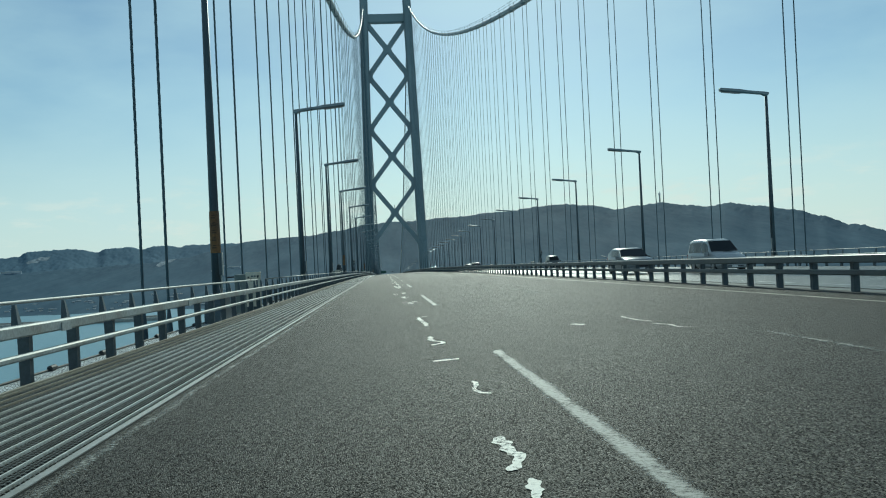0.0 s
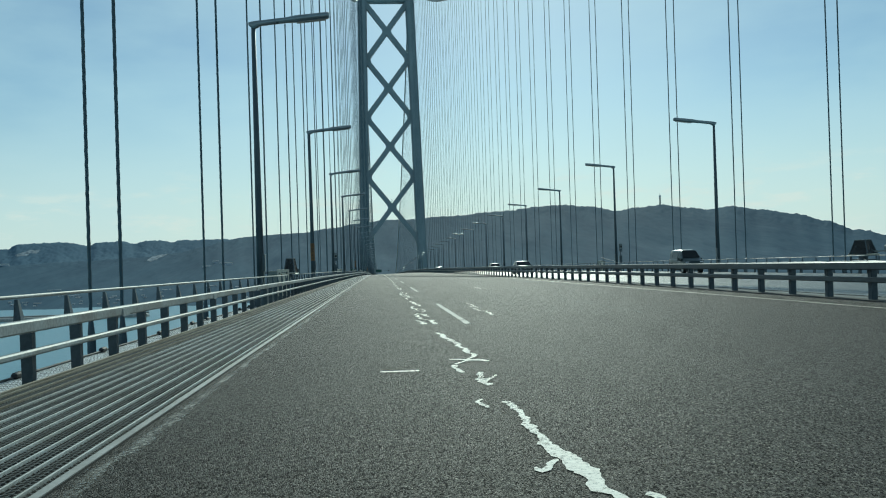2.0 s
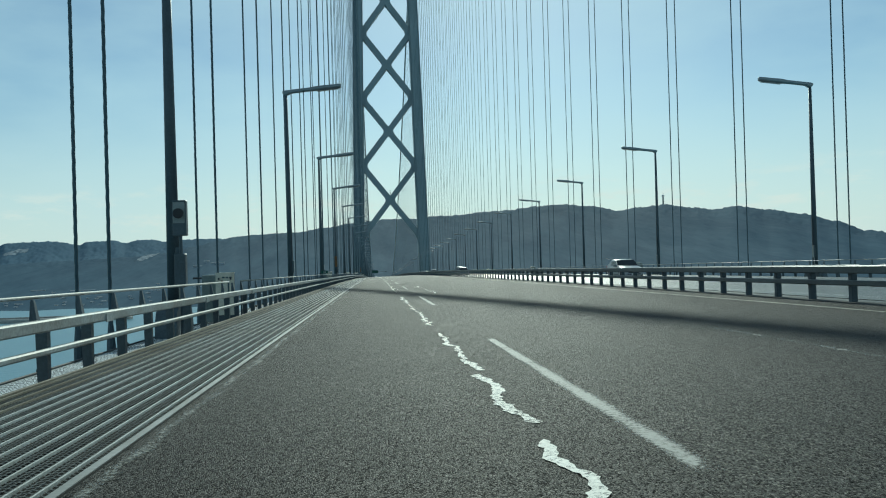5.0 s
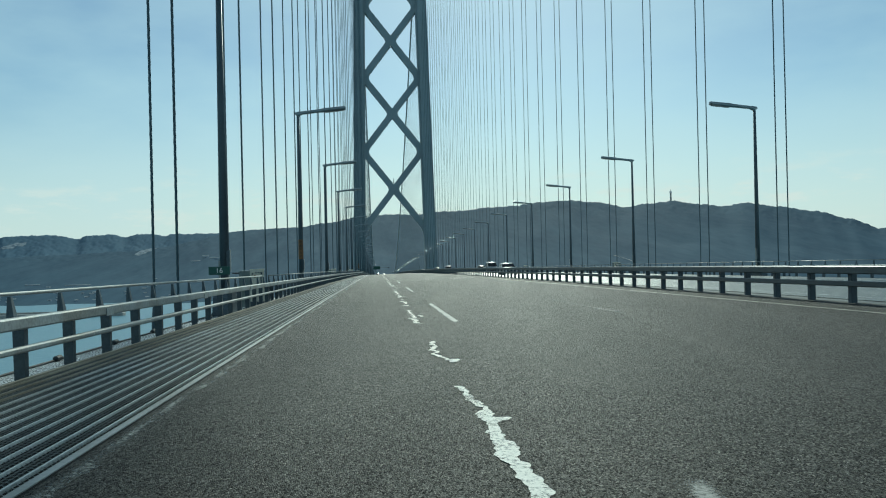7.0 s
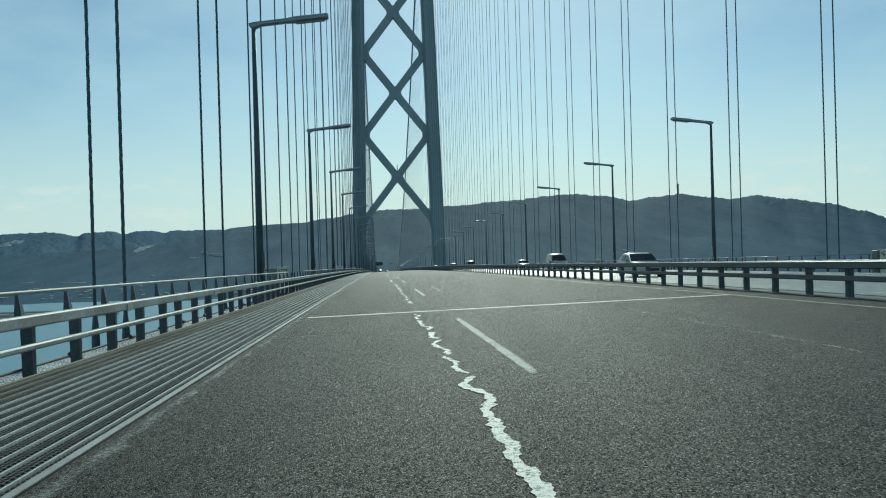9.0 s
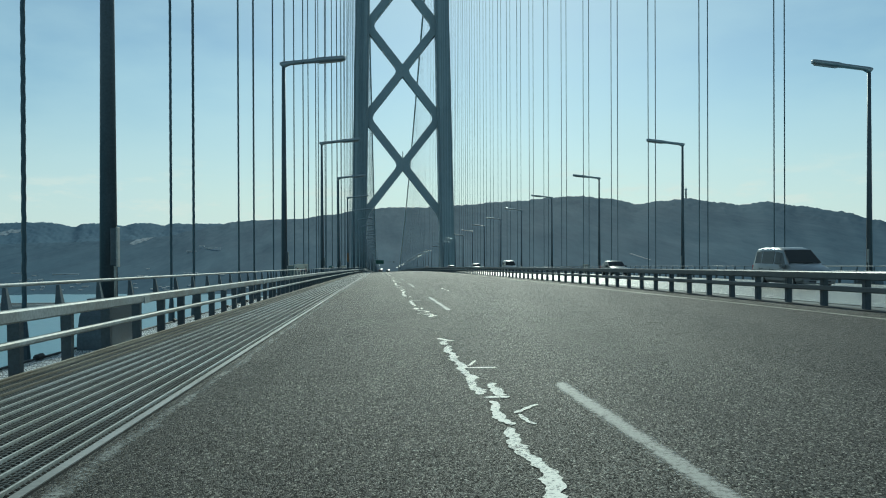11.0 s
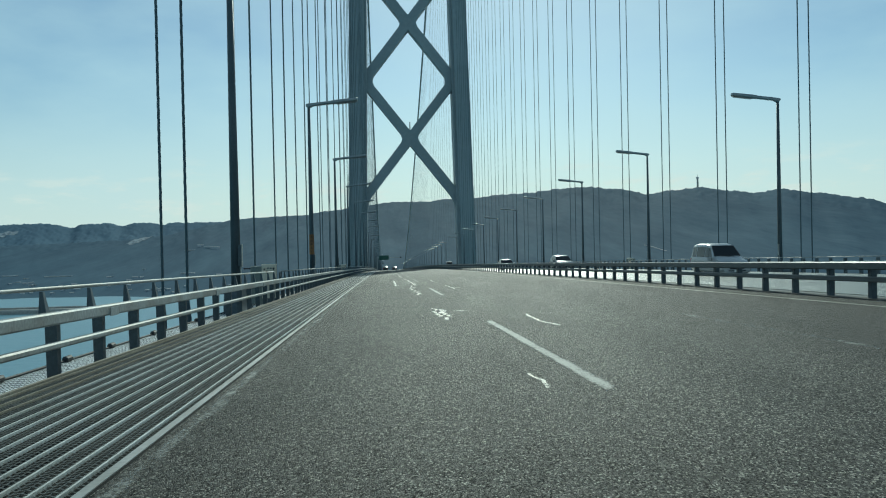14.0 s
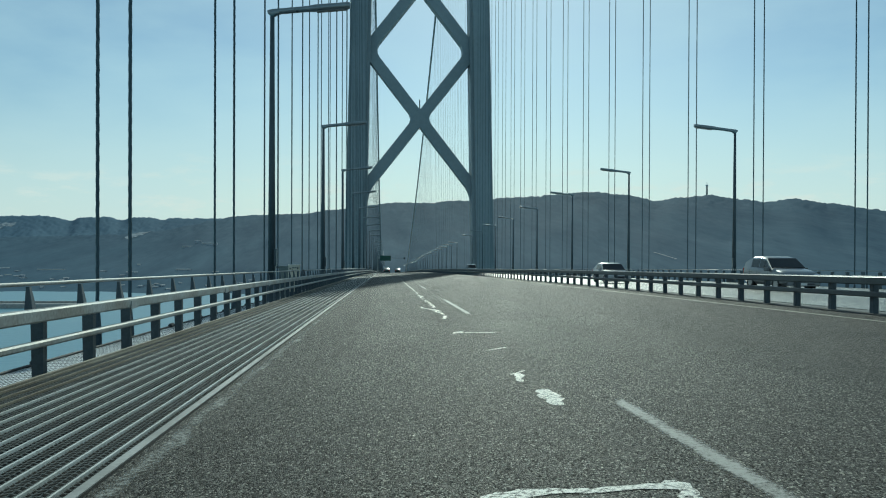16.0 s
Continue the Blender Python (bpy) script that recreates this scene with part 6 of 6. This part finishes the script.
seal(0.092, (-10.47, 290.58), (-10.51, 289.72), (-10.54, 289.18))
seal(0.038, (-8.56, 291.24), (-8.59, 290.14))
seal(0.073, (-10.51, 293.06), (-10.47, 291.85), (-10.41, 291.07))
seal(0.044, (-8.60, 292.69), (-8.60, 291.96), (-8.57, 291.55))
seal(0.114, (-8.56, 294.52), (-8.59, 293.72))
seal(0.072, (-10.52, 295.11), (-10.31, 293.84))
seal(0.100, (-10.65, 297.18), (-10.25, 296.60))
seal(0.107, (-10.54, 298.03), (-10.47, 298.02))
seal(0.085, (-10.38, 298.69), (-10.36, 298.39), (-10.32, 298.15), (-10.28, 297.85))
seal(0.076, (-10.56, 298.83), (-10.59, 298.43), (-10.53, 298.19))
seal(0.028, (-10.35, 299.04), (-10.50, 298.89), (-10.57, 298.69))
seal(0.043, (-10.72, 299.25), (-10.61, 299.03), (-10.57, 298.78))
seal(0.079, (-10.57, 299.36), (-10.73, 299.23))
seal(0.039, (-10.28, 300.38), (-10.55, 300.11), (-10.81, 299.79))
seal(0.066, (-10.48, 300.87), (-10.42, 300.52))
seal(0.076, (-10.58, 302.19), (-10.52, 301.52), (-10.45, 301.11))
seal(0.100, (-10.42, 302.31), (-10.20, 302.34))
seal(0.105, (-10.54, 304.13), (-10.61, 303.02), (-10.60, 302.54))
seal(0.121, (-10.47, 308.09), (-10.53, 306.01), (-10.55, 304.46))
seal(0.066, (-10.26, 310.11), (-10.16, 309.00))
seal(0.109, (-10.33, 311.51), (-10.29, 311.19), (-10.27, 310.83), (-10.22, 310.58), (-10.19, 310.31))
seal(0.083, (-10.57, 311.57), (-10.57, 311.20), (-10.51, 310.99))
seal(0.076, (-10.64, 312.94), (-10.57, 312.77), (-10.50, 312.34), (-10.50, 311.92), (-10.53, 311.56))
seal(0.045, (-10.15, 313.59), (-10.37, 313.39), (-10.57, 313.04))
seal(0.076, (-10.50, 314.48), (-10.45, 313.88), (-10.43, 313.47))
seal(0.038, (-8.96, 316.61), (-8.90, 315.86), (-8.90, 314.97), (-8.92, 314.33), (-8.83, 314.09))
seal(0.026, (-6.68, 315.79), (-6.81, 315.28))
seal(0.172, (-10.46, 316.87), (-10.55, 315.41), (-10.51, 314.69))
seal(0.100, (-7.00, 316.35), (-6.88, 316.08))
seal(0.100, (-10.38, 318.43), (-10.57, 317.66))
seal(0.100, (-10.59, 319.01), (-10.39, 319.22))
seal(0.101, (-10.37, 324.22), (-10.27, 323.98))
seal(0.056, (-10.45, 324.32), (-10.35, 324.19))
seal(0.100, (-11.04, 325.63), (-10.74, 325.43))
seal(0.100, (-10.25, 327.90), (-9.92, 328.06))
seal(0.095, (-10.30, 330.61), (-10.31, 329.61), (-10.40, 328.86))
seal(0.111, (-10.46, 332.47), (-10.52, 330.71))
seal(0.057, (-10.23, 332.72), (-10.28, 331.37))
seal(0.100, (-10.48, 332.85), (-10.23, 332.72))
seal(0.037, (-10.27, 338.80), (-10.23, 338.29), (-10.26, 337.86))
seal(0.052, (-8.79, 347.19), (-8.87, 345.29), (-8.75, 344.15))
seal(0.075, (-10.44, 347.31), (-10.46, 347.05), (-10.44, 346.88), (-10.48, 346.66))
seal(0.076, (-10.37, 348.02), (-10.34, 347.80), (-10.33, 347.51))
seal(0.086, (-10.54, 348.43), (-10.56, 348.10), (-10.53, 347.85), (-10.52, 347.62))
seal(0.029, (-10.32, 348.01), (-10.17, 348.14))
seal(0.075, (-10.37, 348.52), (-10.41, 348.15), (-10.37, 348.02))
seal(0.060, (-10.60, 349.40), (-10.56, 349.01), (-10.54, 348.51))
seal(0.127, (-10.33, 349.89), (-10.39, 349.28), (-10.42, 348.68))
seal(0.100, (-10.35, 349.33), (-9.89, 349.29))
seal(0.061, (-10.41, 349.98), (-10.28, 350.10))
seal(0.072, (-10.54, 350.58), (-10.49, 350.28), (-10.49, 349.70))
seal(0.120, (-10.47, 359.67), (-10.52, 359.41), (-10.56, 359.23))
seal(0.160, (-10.45, 359.80), (-10.38, 359.80))
seal(0.084, (-10.44, 361.08), (-10.44, 360.73), (-10.44, 360.36), (-10.40, 360.03))
seal(0.043, (-10.75, 361.41), (-10.62, 361.17))
seal(0.053, (-10.62, 361.17), (-10.46, 361.31), (-10.45, 361.64), (-10.62, 361.63))
seal(0.078, (-10.38, 362.35), (-10.51, 361.73))
seal(0.066, (-10.43, 363.71), (-10.52, 363.10), (-10.53, 362.56), (-10.33, 362.36))
seal(0.033, (-8.80, 365.41), (-8.78, 364.56), (-8.85, 363.57))
seal(0.100, (-8.79, 365.48), (-8.50, 365.08))
seal(0.071, (-10.41, 369.71), (-10.50, 367.79), (-10.32, 367.06), (-10.61, 366.34), (-10.55, 365.20), (-10.56, 364.09), (-10.48, 363.73))
seal(0.050, (-8.87, 368.33), (-8.81, 366.86), (-8.80, 365.41))
seal(0.029, (-8.84, 374.50), (-8.86, 373.89))
seal(0.042, (-8.78, 374.99), (-8.93, 374.66))
seal(0.025, (-8.93, 376.42), (-8.76, 375.92))
seal(0.032, (-6.84, 379.31), (-6.84, 378.31))
seal(0.050, (-8.83, 381.05), (-8.85, 379.74), (-8.86, 378.65), (-8.81, 377.20))
seal(0.038, (-6.85, 381.55), (-6.78, 380.14))
seal(0.16, (-10.24, 387.02), (-10.25, 386.72), (-10.30, 386.30))
seal(0.076, (-10.31, 388.17), (-10.35, 387.60))
seal(0.030, (-10.39, 388.10), (-10.20, 388.38))
seal(0.039, (-10.34, 390.50), (-10.01, 390.87))
seal(0.100, (-10.44, 393.36), (-9.87, 393.31))
seal(0.100, (-10.56, 393.28), (-10.41, 393.58))
seal(0.075, (-10.75, 401.82), (-10.34, 399.75))
wandering_seal(-10.42, 97.5, -10.35, 112, 0.05, 1.6)
wandering_seal(-10.45, 113, -10.4, 124, 0.07, 0.5)
wandering_seal(-10.42, 126, -10.5, 144.5, 0.07, 0.5)
wandering_seal(-10.44, 207.5, -10.5, 226, 0.07, 0.5)
wandering_seal(-10.45, 231, -10.4, 256, 0.07, 0.6)
wandering_seal(-10.4, 397, -10.45, 440, 0.07, 0.9)
wandering_seal(-8.88, 106, -8.9, 110, 0.04, 0.8)
wandering_seal(-8.9, 240, -8.85, 246, 0.04, 0.8)
# repair patch outlined in sealant
seal(0.115, (-11.17, 371.4), (-11.13, 374.5), (-11.15, 377.5), (-11.12, 380.5), (-11.15, 383.75))
seal(0.115, (-10.14, 371.4), (-10.19, 374.5), (-10.17, 377.5), (-10.22, 380.5), (-10.19, 383.85))
seal(0.10, (-11.2, 371.45), (-10.7, 371.5), (-10.08, 371.5))
seal(0.10, (-11.2, 383.72), (-10.7, 383.78), (-10.15, 383.84))
seal(0.05, (-10.45, 371.3), (-10.3, 371.2), (-10.27, 371.0))
strip("patch_fill", [(371.5 + 12.2 * i / 6, -11.14, -10.18) for i in range(7)], M_PATCH, road, "darker asphalt repair patch", 0.002)
# thin bright joint across the lanes
strip("deck_joint", [(226.9 - 0.13, -13.0, -2.7), (226.9, -13.05, -2.66), (226.9 + 0.13, -13.0, -2.7)], M_SEAL, road, "thin pale joint across the carriageway")
